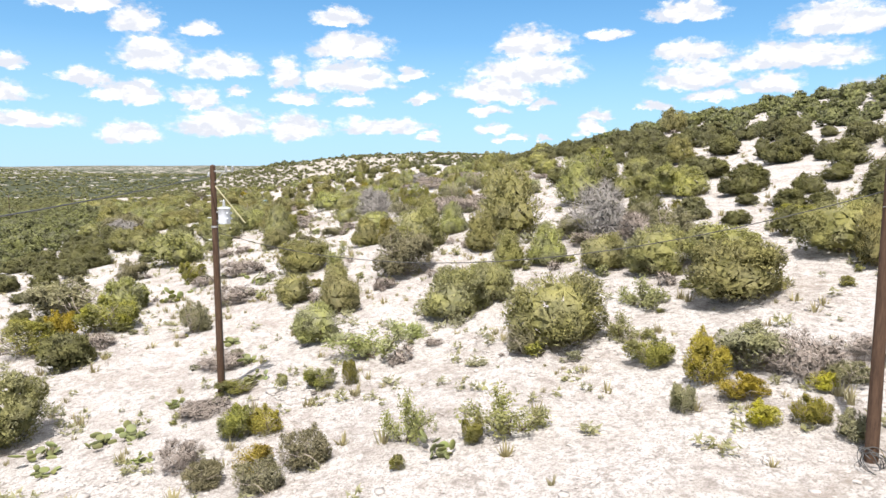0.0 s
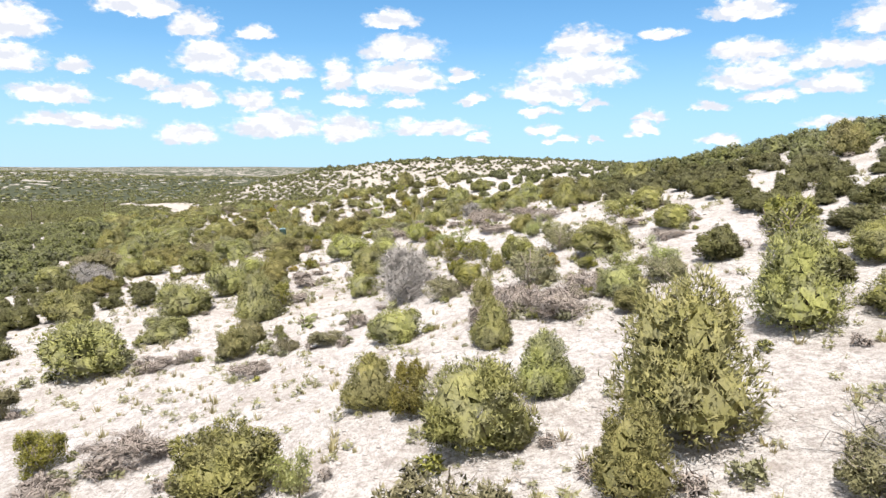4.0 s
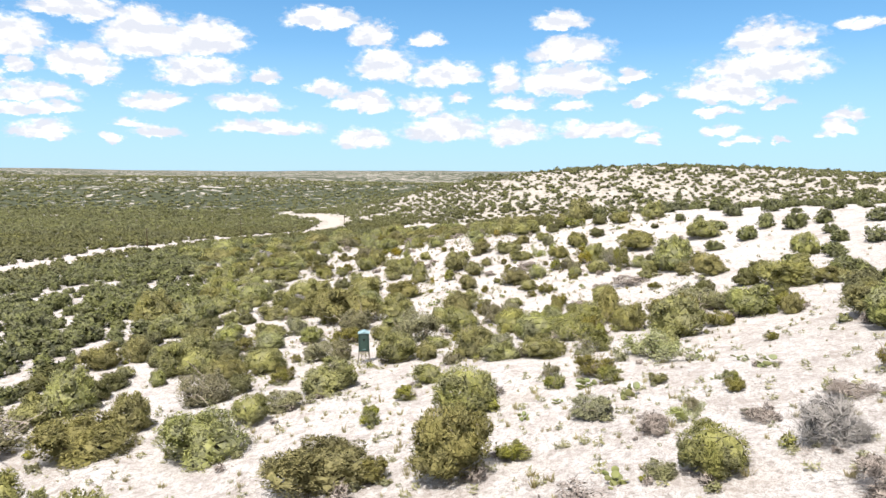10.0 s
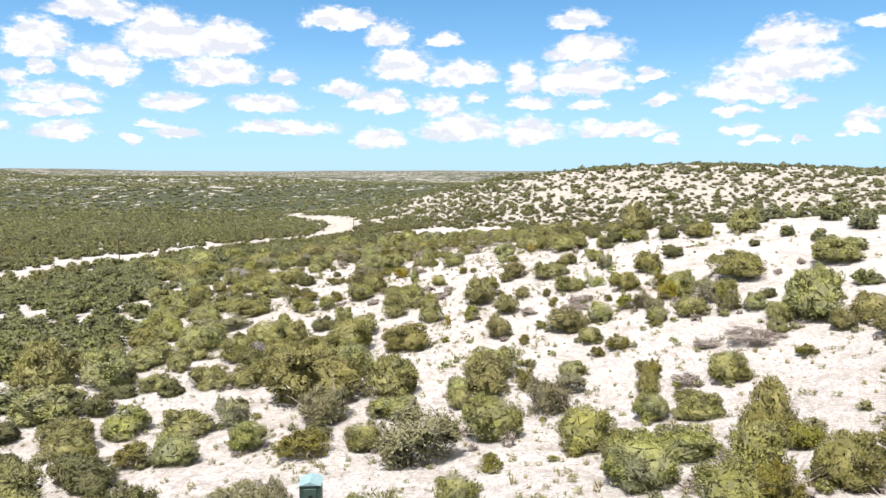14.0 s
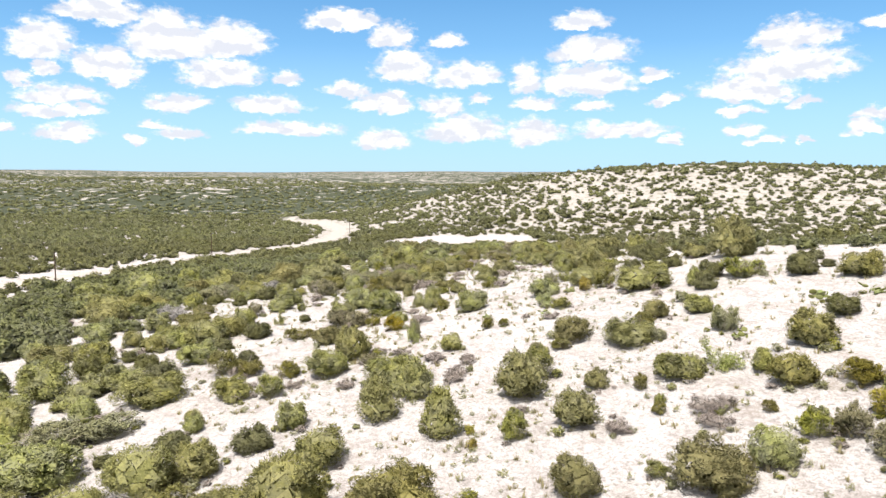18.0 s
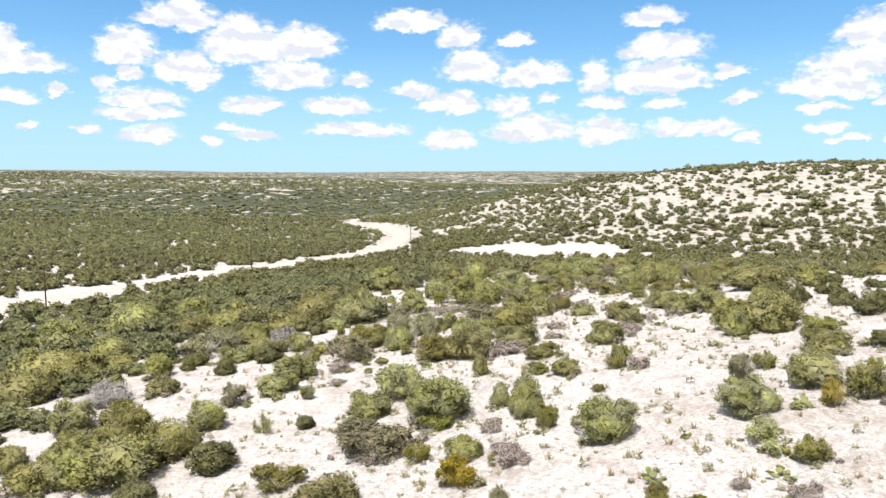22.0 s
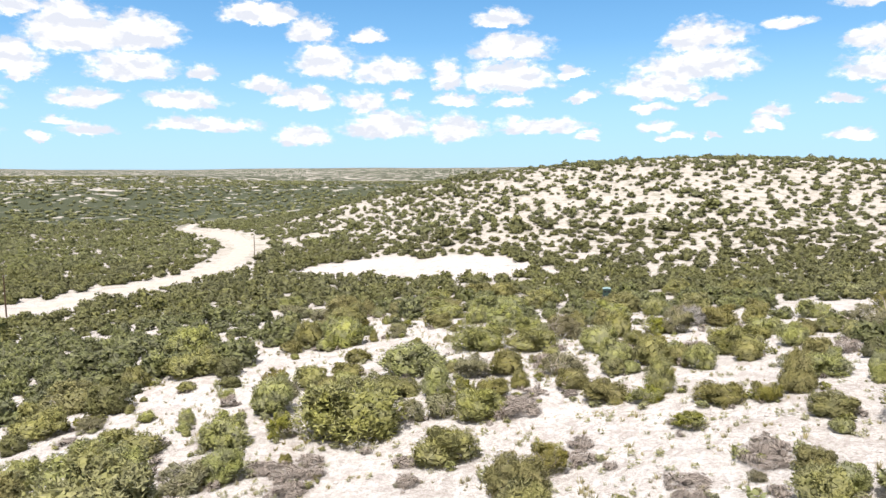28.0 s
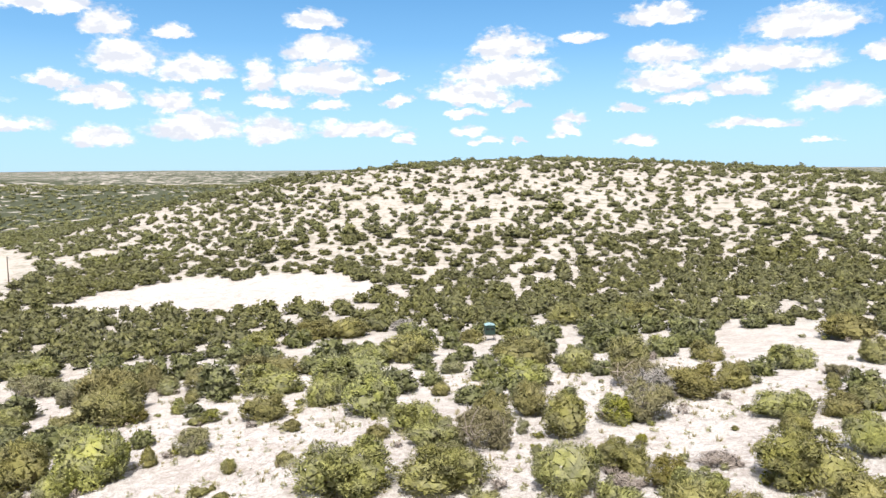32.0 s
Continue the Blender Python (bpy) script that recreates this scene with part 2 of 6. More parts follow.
def ground_material():
    """Pale caliche with limestone rubble, litter and dry grass; far off, the scrub on the slopes."""
    m, t, b = material("limestone_ground", 0.95, 0.08)
    pos = t.nodes.new("ShaderNodeNewGeometry").outputs["Position"]
    wide = noise_node(t, pos, 0.05, 4, 0.6)
    mid = noise_node(t, pos, 0.45, 5, 0.65)
    fine = noise_node(t, pos, 4.0, 6, 0.7)
    c = ramp_node(t, wide.outputs["Fac"], (0.3, (0.505, 0.465, 0.448)), (0.7, (0.605, 0.568, 0.555)))
    c = mix_node(t, ramp_node(t, mid.outputs["Fac"], (0.45, 0.0), (0.66, 0.7)), c, (0.335, 0.288, 0.265))
    c = mix_node(t, ramp_node(t, fine.outputs["Fac"], (0.46, 0.0), (0.64, 0.85)), c, (0.235, 0.205, 0.185))
    grit = noise_node(t, pos, 13.0, 5, 0.75)
    slab = noise_node(t, vec_node(t, "MULTIPLY", pos, (1.0, 1.0, 9.0)), 1.1, 6, 0.7)
    pale = ramp_node(t, slab.outputs["Fac"], (0.50, 0.0), (0.60, 0.75))
    c = mix_node(t, pale, c, (0.595, 0.566, 0.556))
    c = mix_node(t, ramp_node(t, grit.outputs["Fac"], (0.51, 0.0), (0.60, 0.85)), c, (0.23, 0.208, 0.19))
    # drifts of brown litter and dead grass
    drift = noise_node(t, vec_node(t, "MULTIPLY", pos, (0.7, 1.0, 1.0)), 0.21, 6, 0.72)
    litter = noise_node(t, pos, 2.3, 5, 0.75)
    c = mix_node(t, math_node(t, "MULTIPLY", ramp_node(t, drift.outputs["Fac"], (0.52, 0.0), (0.66, 0.75)), ramp_node(t, litter.outputs["Fac"], (0.40, 0.1), (0.60, 1.0))), c, (0.275, 0.232, 0.198))
    # scrub on the distant slopes
    sep = t.nodes.new("ShaderNodeSeparateXYZ")
    t.links.new(pos, sep.inputs[0])
    flat = t.nodes.new("ShaderNodeCombineXYZ")
    t.links.new(sep.outputs[0], flat.inputs[0])
    t.links.new(sep.outputs[1], flat.inputs[1])
    off = vec_node(t, "LENGTH", vec_node(t, "SUBTRACT", flat.outputs[0], (-60.0, 200.0, 0.0)))
    far = ramp_node(t, math_node(t, "MULTIPLY", off, 0.001), (0.5, 0.0), (0.62, 1.0))
    w = t.nodes.new("ShaderNodeTexVoronoi")
    w.inputs["Scale"].default_value = 0.085
    t.links.new(vec_node(t, "ADD", flat.outputs[0], vec_node(t, "MULTIPLY", mid.outputs["Color"], (9.0, 9.0, 0.0))), w.inputs["Vector"])
    broad = noise_node(t, flat.outputs[0], 0.006, 4, 0.6)
    thick = math_node(t, "SUBTRACT", w.outputs["Distance"], math_node(t, "SUBTRACT", math_node(t, "MULTIPLY_ADD", broad.outputs["Fac"], 0.7, 0.42), ramp_node(t, math_node(t, "MULTIPLY_ADD", sep.outputs[2], 0.05, 0.5), (0.05, 0.0), (0.5, 0.17))))
    scrub = ramp_node(t, thick, (0.0, 1.0), (0.07, 0.0))
    green = mix_node(t, broad.outputs["Fac"], (0.045, 0.052, 0.034), (0.07, 0.075, 0.045))
    # browner stony soil with dry grass on the hill beyond the valley
    cleared = vec_node(t, "LENGTH", vec_node(t, "MULTIPLY_ADD", flat.outputs[0], (1 / 40.0, 1 / 25.0, 0.0), (125.0 / 40.0, -446.0 / 25.0, 0.0)))
    soil = ramp_node(t, math_node(t, "MULTIPLY_ADD", sep.outputs[1], 0.001, math_node(t, "MULTIPLY", mid.outputs["Fac"], 0.02)), (0.36, 0.0), (0.40, 0.5), (0.47, 0.6), (0.50, 0.92))
    hill = math_node(t, "MULTIPLY", soil, ramp_node(t, math_node(t, "MULTIPLY", cleared, 0.5), (0.42, 0.15), (0.56, 1.0)))
    c = mix_node(t, hill, c, mix_node(t, wide.outputs["Fac"], (0.31, 0.277, 0.248), (0.43, 0.392, 0.36)))
    dull = ramp_node(t, noise_node(t, vec_node(t, "MULTIPLY", pos, (1.0, 1.0, 3.0)), 0.32, 5, 0.7).outputs["Fac"], (0.49, 0.0), (0.62, 0.75))
    c = mix_node(t, math_node(t, "MULTIPLY", hill, dull), c, (0.165, 0.158, 0.112))
    c = mix_node(t, math_node(t, "MULTIPLY", far, scrub), c, green)
    t.links.new(c, b.inputs["Base Color"])
    h = math_node(t, "ADD", math_node(t, "MULTIPLY", grit.outputs["Fac"], 0.35), math_node(t, "ADD", fine.outputs["Fac"], slab.outputs["Fac"]))
    bump_to(t, b, h, 0.9, 0.16)
    return m


def plain(name, colour, rough=0.6, metal=0.0, spec=0.4, grain=12.0, vary=0.3):
    m, t, b = material(name, rough, spec, metal)
    g = t.nodes.new("ShaderNodeTexCoord")
    n = noise_node(t, g.outputs["Object"], grain, 5, 0.65)
    c = mix_node(t, ramp_node(t, n.outputs["Fac"], (0.35, 0.0), (0.7, 1.0)), colour, tuple(k * (1 - vary) for k in colour))
    t.links.new(c, b.inputs["Base Color"])
    bump_to(t, b, n.outputs["Fac"], 0.2, 0.01)
    return m


MAT_GROUND = ground_material()
MAT_ROAD = plain("caliche_road", (0.43, 0.385, 0.34), 0.95, grain=0.5, vary=0.25, spec=0.1)
MAT_JUNIPER = foliage("juniper_leaf", (0.21, 0.21, 0.074), (0.325, 0.317, 0.114), (0.45, 0.427, 0.168))
# deeper green of valley and hill; on near slopes it offsets brightening normals
MAT_DARK_SCRUB = foliage("dark_scrub_leaf", (0.130, 0.135, 0.055), (0.205, 0.206, 0.085), (0.295, 0.288, 0.125))
MAT_SHRUB = foliage("shrub_leaf", (0.17, 0.17, 0.045), (0.30, 0.29, 0.07), (0.44, 0.40, 0.10))
MAT_MESQUITE = foliage("mesquite_leaf", (0.24, 0.26, 0.09), (0.36, 0.37, 0.14), (0.46, 0.46, 0.20))
MAT_GOLD = foliage("golden_leaf", (0.30, 0.25, 0.045), (0.46, 0.40, 0.06), (0.58, 0.52, 0.10), dry=0.2)
MAT_SAGE = foliage("sage_leaf", (0.24, 0.23, 0.115), (0.33, 0.315, 0.17), (0.42, 0.39, 0.23))
MAT_PAD = foliage("cactus_skin", (0.15, 0.20, 0.07), (0.24, 0.29, 0.10), (0.34, 0.36, 0.14), 0.5)
MAT_TWIG = bark("grey_twig", (0.27, 0.225, 0.198), (0.43, 0.365, 0.325))
MAT_DEAD = bark("bleached_wood", (0.27, 0.25, 0.235), (0.44, 0.41, 0.39))
MAT_BARK = bark("juniper_bark", (0.10, 0.075, 0.055), (0.22, 0.18, 0.14))
MAT_GRASS = foliage("dry_grass", (0.26, 0.23, 0.11), (0.40, 0.36, 0.18), (0.52, 0.48, 0.28))
MAT_STONE = plain("limestone", (0.51, 0.47, 0.445), 0.9, grain=3.0, vary=0.35, spec=0.1)

# ---- ground ----
HILLS = []


def mound(x, y, spread, rise):
    HILLS.append((x, y, spread, rise))


mound(-330, -50, 150, 3.5)
mound(-130, -50, 150, -1.6)
mound(70, -50, 150, 4.0)
mound(230, -50, 150, 15.5)
mound(-330, 140, 150, -3.4)
mound(-130, 140, 150, -2.7)
mound(70, 140, 150, 12.2)
mound(230, 140, 150, 15.3)
mound(-330, 330, 150, 5.6)
mound(-130, 330, 150, 2.2)
mound(70, 330, 150, 2.5)
mound(230, 330, 150, 4.2)
mound(-330, 520, 150, -4.6)
mound(-130, 520, 150, -9.4)
mound(70, 520, 150, -3.4)
mound(230, 520, 150, 0.7)
mound(-330, 710, 150, -8.9)
mound(-130, 710, 150, 14.0)
mound(70, 710, 150, 26.4)
mound(230, 710, 150, 7.2)
mound(-75, 10, 42, -1.9)
mound(-20, 10, 42, -2.1)
mound(35, 10, 42, -3.6)
mound(-75, 68, 42, -2.7)
mound(-20, 68, 42, 0.1)
mound(35, 68, 42, -1.5)
mound(-75, 126, 42, -1.1)
mound(-20, 126, 42, 0.7)
mound(35, 126, 42, -1.4)
mound(-75, 184, 42, 1.2)
mound(-20, 184, 42, -6.5)
mound(35, 184, 42, 2.0)
mound(-75, 242, 42, -0.1)
mound(-20, 242, 42, 7.2)
mound(35, 242, 42, 3.7)
mound(-75, 300, 42, 3.8)
mound(-20, 300, 42, -0.2)
mound(35, 300, 42, -1.9)
mound(-75, 358, 42, 1.8)
mound(-20, 358, 42, 2.1)
mound(35, 358, 42, 2.0)
mound(-190, 640, 55, 4.3)
mound(-150, 560, 55, -4.1)
mound(-110, 450, 70, 2.4)
mound(-20, 450, 70, -3.3)
mound(-40, 560, 70, 0.6)
mound(-130, 600, 70, 16.2)
mound(-30, 655, 60, 6.5)
mound(30, 650, 60, 0.3)
mound(60, 120, 50, 5.2)
mound(90, 60, 50, 3.6)
# small folds of the slope
mound(-20, 70, 17, -0.7)
mound(-20, 92, 17, -1.1)
mound(2, 114, 17, -0.3)
mound(-42, 136, 17, 0.2)
mound(-20, 136, 17, 0.3)
mound(-86, 180, 17, -0.6)
mound(-64, 180, 17, -0.2)
mound(-42, 180, 17, -0.5)
mound(-20, 180, 17, -0.3)
mound(-86, 202, 17, -0.6)
mound(-64, 202, 17, 0.4)
mound(-42, 202, 17, -0.3)
mound(-20, 202, 17, -0.2)
mound(-108, 224, 17, 0.4)
mound(-42, 224, 17, -0.4)
mound(-20, 224, 17, 0.7)
mound(2, 224, 17, 0.2)
mound(-108, 246, 17, 0.6)
mound(-86, 246, 17, 0.2)
mound(-64, 246, 17, -0.4)
mound(-42, 246, 17, -0.2)
mound(-108, 268, 17, 0.2)
mound(-86, 268, 17, -0.3)
mound(-64, 268, 17, -0.4)
mound(-108, 290, 17, -0.3)
mound(-86, 290, 17, -0.6)
mound(-64, 290, 17, -0.4)
mound(-108, 312, 17, 0.2)
mound(-64, 312, 17, -0.2)
mound(-42, 312, 17, 0.9)
mound(-108, 334, 17, 0.3)
mound(-64, 334, 17, -0.6)
mound(-42, 334, 17, 0.3)
mound(-42, 356, 17, -0.2)
ROAD = ((-186, 120), (-182, 190), (-184, 250), (-192, 297), (-193, 340), (-193, 380), (-190, 410), (-191, 441), (-201, 476), (-219, 519), (-256, 567), (-304, 619), (-330, 645), (-352, 690), (-339, 747), (-300, 830))
PAD = (-125.0, 446.0, 36.0, 22.0)


def smooth(a, b, v):
    k = np.clip((v - a) / (b - a), 0, 1)
    return k * k * (3 - 2 * k)


def height(x, y):
    """The lie of the land: slopes round the walk, valley floor, and the plateaus beyond."""
    x, y = np.asarray(x, float), np.asarray(y, float)
    z = np.full(np.broadcast(x, y).shape, -12.0)
    for cx, cy, s, r in HILLS:
        z = z + r * np.exp(-((x - cx) ** 2 + (y - cy) ** 2) / (2 * s * s))
    d = np.hypot(x + 60, y - 200)
    a = np.arctan2(x + 60, y - 200)
    rim = 30 + 5 * np.sin(a * 5 + 1.0) + 3 * np.sin(a * 13 + 0.4) + 2.5 * np.sin(x / 130.0 + 2) * np.sin(y / 170.0)
    sway = 80 * np.sin(a * 7) + 45 * np.sin(a * 17 + 1)
    z = z + 12 * smooth(790, 980, d + sway) + 9 * smooth(1150, 1340, d + 1.3 * sway) + (rim - 21) * smooth(1600, 1850, d - sway) + 14 * smooth(1900, 4200, d)
    z = z + 0.16 * np.sin(x * 0.55 + 1.3 * np.sin(y * 0.21)) * np.sin(y * 0.47 + 0.7) + 0.3 * np.sin(x * 0.13 + 2) * np.sin(y * 0.11 + 1)
    return z


def axis(lo, fine_lo, fine_hi, hi, step):
    """Positions along one side of the ground: close together near the walk, ever wider towards the horizon."""
    mid = list(np.arange(fine_lo, fine_hi + step, step))
    up, down, s = [], [], step
    v = mid[-1]
    while v < hi:
        s = min(s * 1.055, 90)
        v += s
        up.append(v)
    s, v = step, mid[0]
    while v > lo:
        s = min(s * 1.055, 90)
        v -= s
        down.append(v)
    return np.array(down[::-1] + mid + up)


def mesh_from(name, verts, faces, mat, smooth_faces=False):
    me = bpy.data.meshes.new(name)
    verts, faces = np.asarray(verts, np.float32), np.asarray(faces, np.int32)
    me.vertices.add(len(verts))
    me.vertices.foreach_set("co", verts.ravel())
    k = faces.shape[1]
    me.loops.add(faces.size)
    me.loops.foreach_set("vertex_index", faces.ravel())
    me.polygons.add(len(faces))
    me.polygons.foreach_set("loop_start", np.arange(0, faces.size, k, dtype=np.int32))
    me.polygons.foreach_set("loop_total", np.full(len(faces), k, np.int32))
    if smooth_faces:
        me.polygons.foreach_set("use_smooth", np.ones(len(faces), bool))
    me.update(calc_edges=True)
    me.materials.append(mat)
    return me


def rounded(me, verts, soften=0.82):
    """Normals of a leafy mass: mostly those of its rounded whole, a little those of each spray."""
    me.polygons.foreach_set("use_smooth", np.ones(len(me.polygons), bool))
    own = np.zeros(len(verts) * 3, np.float32)
    me.vertices.foreach_get("normal", own)
    own = own.reshape(-1, 3)
    mid = np.array((0.0, 0.0, 0.25))
    out = (verts - mid) * np.array((1, 1, 1.1))
    out /= np.linalg.norm(out, axis=1)[:, None] + 1e-9
    out = out + np.array((0, 0, 0.6))
    out /= np.linalg.norm(out, axis=1)[:, None] + 1e-9
    own = own * np.where((own * out).sum(1) < 0, -1.0, 1.0)[:, None]
    n = out * soften + own * (1 - soften)
    n /= np.linalg.norm(n, axis=1)[:, None] + 1e-9
    me.normals_split_custom_set_from_vertices(n.tolist())
    return me


gx, gy = axis(-4400, -130, 60, 4400, 1.7), axis(-1500, 0, 380, 4600, 1.7)
GX, GY = np.meshgrid(gx, gy)
GZ = height(GX, GY)
nx, ny = len(gx), len(gy)
first = (np.arange(ny - 1)[:, None] * nx + np.arange(nx - 1)[None, :]).ravel()
ground = new("ground", mesh_from("ground", np.stack([GX.ravel(), GY.ravel(), GZ.ravel()], 1), np.stack([first, first + 1, first + nx + 1, first + nx], 1), MAT_GROUND, True))
tagged(ground, "pale limestone rubble hillside and wide scrub valley", "ground", kind="structure")


def along(points, step):
    """Evenly spaced places with sideways directions along a line of points, rounded at the bends."""
    p = np.array(points, float)
    for _ in range(2):
        p = np.concatenate([p[:1], np.stack([p[:-1] * 0.75 + p[1:] * 0.25, p[:-1] * 0.25 + p[1:] * 0.75], 1).reshape(-1, 2), p[-1:]])
    seg = np.hypot(*np.diff(p, axis=0).T)
    s = np.concatenate([[0], np.cumsum(seg)])
    u = np.arange(0, s[-1], step)
    q = np.stack([np.interp(u, s, p[:, 0]), np.interp(u, s, p[:, 1])], 1)
    d = np.gradient(q, axis=0)
    d /= np.hypot(d[:, 0], d[:, 1])[:, None]
    return q, np.stack([d[:, 1], -d[:, 0]], 1)


def build_road():
    q, side = along(ROAD, 3.0)
    rng = np.random.default_rng(3)
    wide = 3.5 + 0.9 * np.sin(np.arange(len(q)) * 0.13) + rng.normal(0, 0.25, len(q)) + 1.8 * np.exp(-((q[:, 1] - 505) / 45) ** 2)
    rows = np.linspace(-1, 1, 7)
    xy = q[:, None, :] + side[:, None, :] * (wide[:, None, None] * rows[None, :, None])
    z = height(xy[..., 0], xy[..., 1]) + 0.12 + 0.1 * (1 - rows ** 2)[None, :]
    z[:, 0] -= 0.3
    z[:, -1] -= 0.3
    n, k = len(q), len(rows)
    f = (np.arange(n - 1)[:, None] * k + np.arange(k - 1)[None, :]).ravel()
    ob = new("road", mesh_from("road", np.concatenate([xy, z[..., None]], 2).reshape(-1, 3), np.stack([f, f + k, f + k + 1, f + 1], 1), MAT_ROAD, True))
    tagged(ob, "white caliche ranch road winding through the valley", "road", kind="structure")


build_road()
_q, _ = along(ROAD, 4.0)


def road_gap(x, y):
    """Distance from the middle of the road."""
    x, y = np.asarray(x, float), np.asarray(y, float)
    best = np.full(x.shape, 1e9)
    for px, py in _q:
        best = np.minimum(best, np.hypot(x - px, y - py))
    return best


# ---- plants ----


def part(name, me, parent, label=""):
    ob = new(name, me)
    ob.parent = parent
    return tagged(ob, label)


def lobes(rng, kind, tufts=0):
    """Rounded masses that make up a crown of height 1 and width about 1: centre and radii."""
    if kind == "cone":
        main = [((0, 0, 0.30), (0.44, 0.44, 0.32)), ((0.02, 0, 0.60), (0.31, 0.31, 0.34))]
        n, spread = 9, 0.30
    elif kind == "wide":
        main = [((-0.14, 0.05, 0.40), (0.36, 0.36, 0.42)), ((0.18, -0.04, 0.36), (0.33, 0.34, 0.38))]
        n, spread = 12, 0.36
    else:
        main = [((0, 0, 0.43), (0.42, 0.42, 0.46))]
        n, spread = 12, 0.34
    out = list(main)
    for _ in range(n):
        a, h = rng.uniform(0, 2 * math.pi), rng.uniform(0.14, 0.84)
        r = spread * (1.0 - 0.8 * max(0, h - 0.3) / 0.55) if kind == "cone" else spread * math.sqrt(max(0.02, 1 - ((h - 0.36) / 0.54) ** 2))
        s = rng.uniform(0.11, 0.19) * (1.15 - 0.45 * h)
        out.append(((r * math.cos(a), r * math.sin(a), h), (s, s, s * rng.uniform(0.9, 1.35))))
    # small tufts that break the outline
    for _ in range(tufts):
        c, q = out[rng.integers(0, n + len(main))]
        d = rng.normal(size=3) + np.array((0, 0, 0.35))
        d /= np.linalg.norm(d)
        s = rng.uniform(0.028, 0.075)
        p = np.array(c) + d * np.array(q) * rng.uniform(0.92, 1.12)
        if p[2] > 0.08:
            out.append((tuple(p), (s, s, s * rng.uniform(1.1, 2.1))))
    return out


def crown_arrays(rng, kind, sprays, size, core=9, up=0.38, slim=1.0, fill=False, tufts=0, deep=0.70, lie=0.45):
    """Slender leaf sprays over lobed masses, pointing outwards and up, round a loose inner mass."""
    masses = lobes(rng, kind, tufts)
    area = np.array([r[0] * r[2] for _, r in masses])
    pick = rng.choice(len(masses), sprays, p=area / area.sum())
    c = np.array([m[0] for m in masses])[pick]
    r = np.array([m[1] for m in masses])[pick]
    d = rng.normal(size=(sprays, 3))
    d /= np.linalg.norm(d, axis=1)[:, None]
    p = c + d * r * (rng.uniform(0.02, 1.1, sprays) ** 0.5 if fill else rng.uniform(deep, 1.0, sprays) + rng.exponential(0.055, sprays))[:, None]
    keep = p[:, 2] > 0.03
    for (mc, mr) in masses[:14]:
        keep &= fill | (np.linalg.norm((p - np.array(mc)) / np.array(mr), axis=1) > deep - 0.05)
    p, d = p[keep], d[keep]
    n = len(p)
    out = d * (1 - lie) + np.array([0, 0, up]) + rng.normal(0, 0.4 + 0.5 * lie, (n, 3))
    out /= np.linalg.norm(out, axis=1)[:, None]
    side = np.cross(out, d + rng.normal(0, 0.6, (n, 3)))
    side /= np.linalg.norm(side, axis=1)[:, None] + 1e-9
    ln = (size * rng.uniform(0.5, 1.5, n))[:, None]
    wd = ln * slim * rng.uniform(0.14, 0.30, n)[:, None]
    v = np.stack([p - out * ln * 0.4 - side * wd, p - out * ln * 0.25 + side * wd, p + out * ln * 0.8], 1).reshape(-1, 3)
    f = np.arange(3 * n).reshape(-1, 3)
    if core:
        ball, tri = icosphere(2 if sprays > 3000 else 1)
        for (mc, mr) in masses[:core]:
            q = (ball * np.array(mr) * 0.80 + np.array(mc))[tri]
            q = (q + rng.normal(0, 0.03, q.shape) * np.mean(mr) * 2).reshape(-1, 3)
            f = np.concatenate([f, np.arange(len(q)).reshape(-1, 3) + len(v)])
            v = np.concatenate([v, np.maximum(q, (-9, -9, 0.02))])
    return v, f


def icosphere(level):
    bm = bmesh.new()
    bmesh.ops.create_icosphere(bm, subdivisions=level, radius=1.0)
    v = np.array([q.co[:] for q in bm.verts])
    f = np.array([[q.index for q in face.verts] for face in bm.faces])
    bm.free()
    return v, f


def tubes(paths, sides=5):
    """Tapered round stems: each path is a list of (point, radius)."""
    vs, fs, base = [], [], 0
    for path in paths:
        pts = [Vector(p) for p, _ in path]
        for k, (p, r) in enumerate(path):
            d = (pts[min(k + 1, len(pts) - 1)] - pts[max(k - 1, 0)]).normalized()
            a = d.orthogonal().normalized()
            b = d.cross(a)
            for s in range(sides):
                g = 2 * math.pi * s / sides
                vs.append(pts[k] + a * (r * math.cos(g)) + b * (r * math.sin(g)))
        for k in range(len(path) - 1):
            for s in range(sides):
                i, j = base + k * sides + s, base + k * sides + (s + 1) % sides
                fs += [(i, j, j + sides), (i, j + sides, i + sides)]
        base += len(path) * sides
    return np.array([v[:] for v in vs]), np.array(fs)


def branching(rng, start, way, length, radius, depth, fork, out, bend=0.35):
    p, d, path = Vector(start), Vector(way).normalized(), []
    n = 4
    for k in range(n + 1):
        path.append((p.copy(), radius * (1 - 0.6 * k / n)))
        d = (d + Vector(rng.normal(0, bend * 0.5, 3))).normalized()
        p = p + d * (length / n)
        if depth > 0 and k >= 1:
            for _ in range(fork):
                w = (d + Vector(rng.normal(0, 0.75, 3)) + Vector((0, 0, 0.12))).normalized()
                branching(rng, path[-1][0], w, length * rng.uniform(0.45, 0.7), radius * 0.5, depth - 1, fork, out, bend)
    out.append(path)


def stems(rng, count, spread, length, radius, depth, fork):
    out = []
    for _ in range(count):
        a = rng.uniform(0, 2 * math.pi)
        branching(rng, (0.03 * math.cos(a), 0.03 * math.sin(a), -0.06), (spread * math.cos(a), spread * math.sin(a), 1), length * rng.uniform(0.75, 1.1), radius, depth, fork, out)
    return out


PROTOS = {}


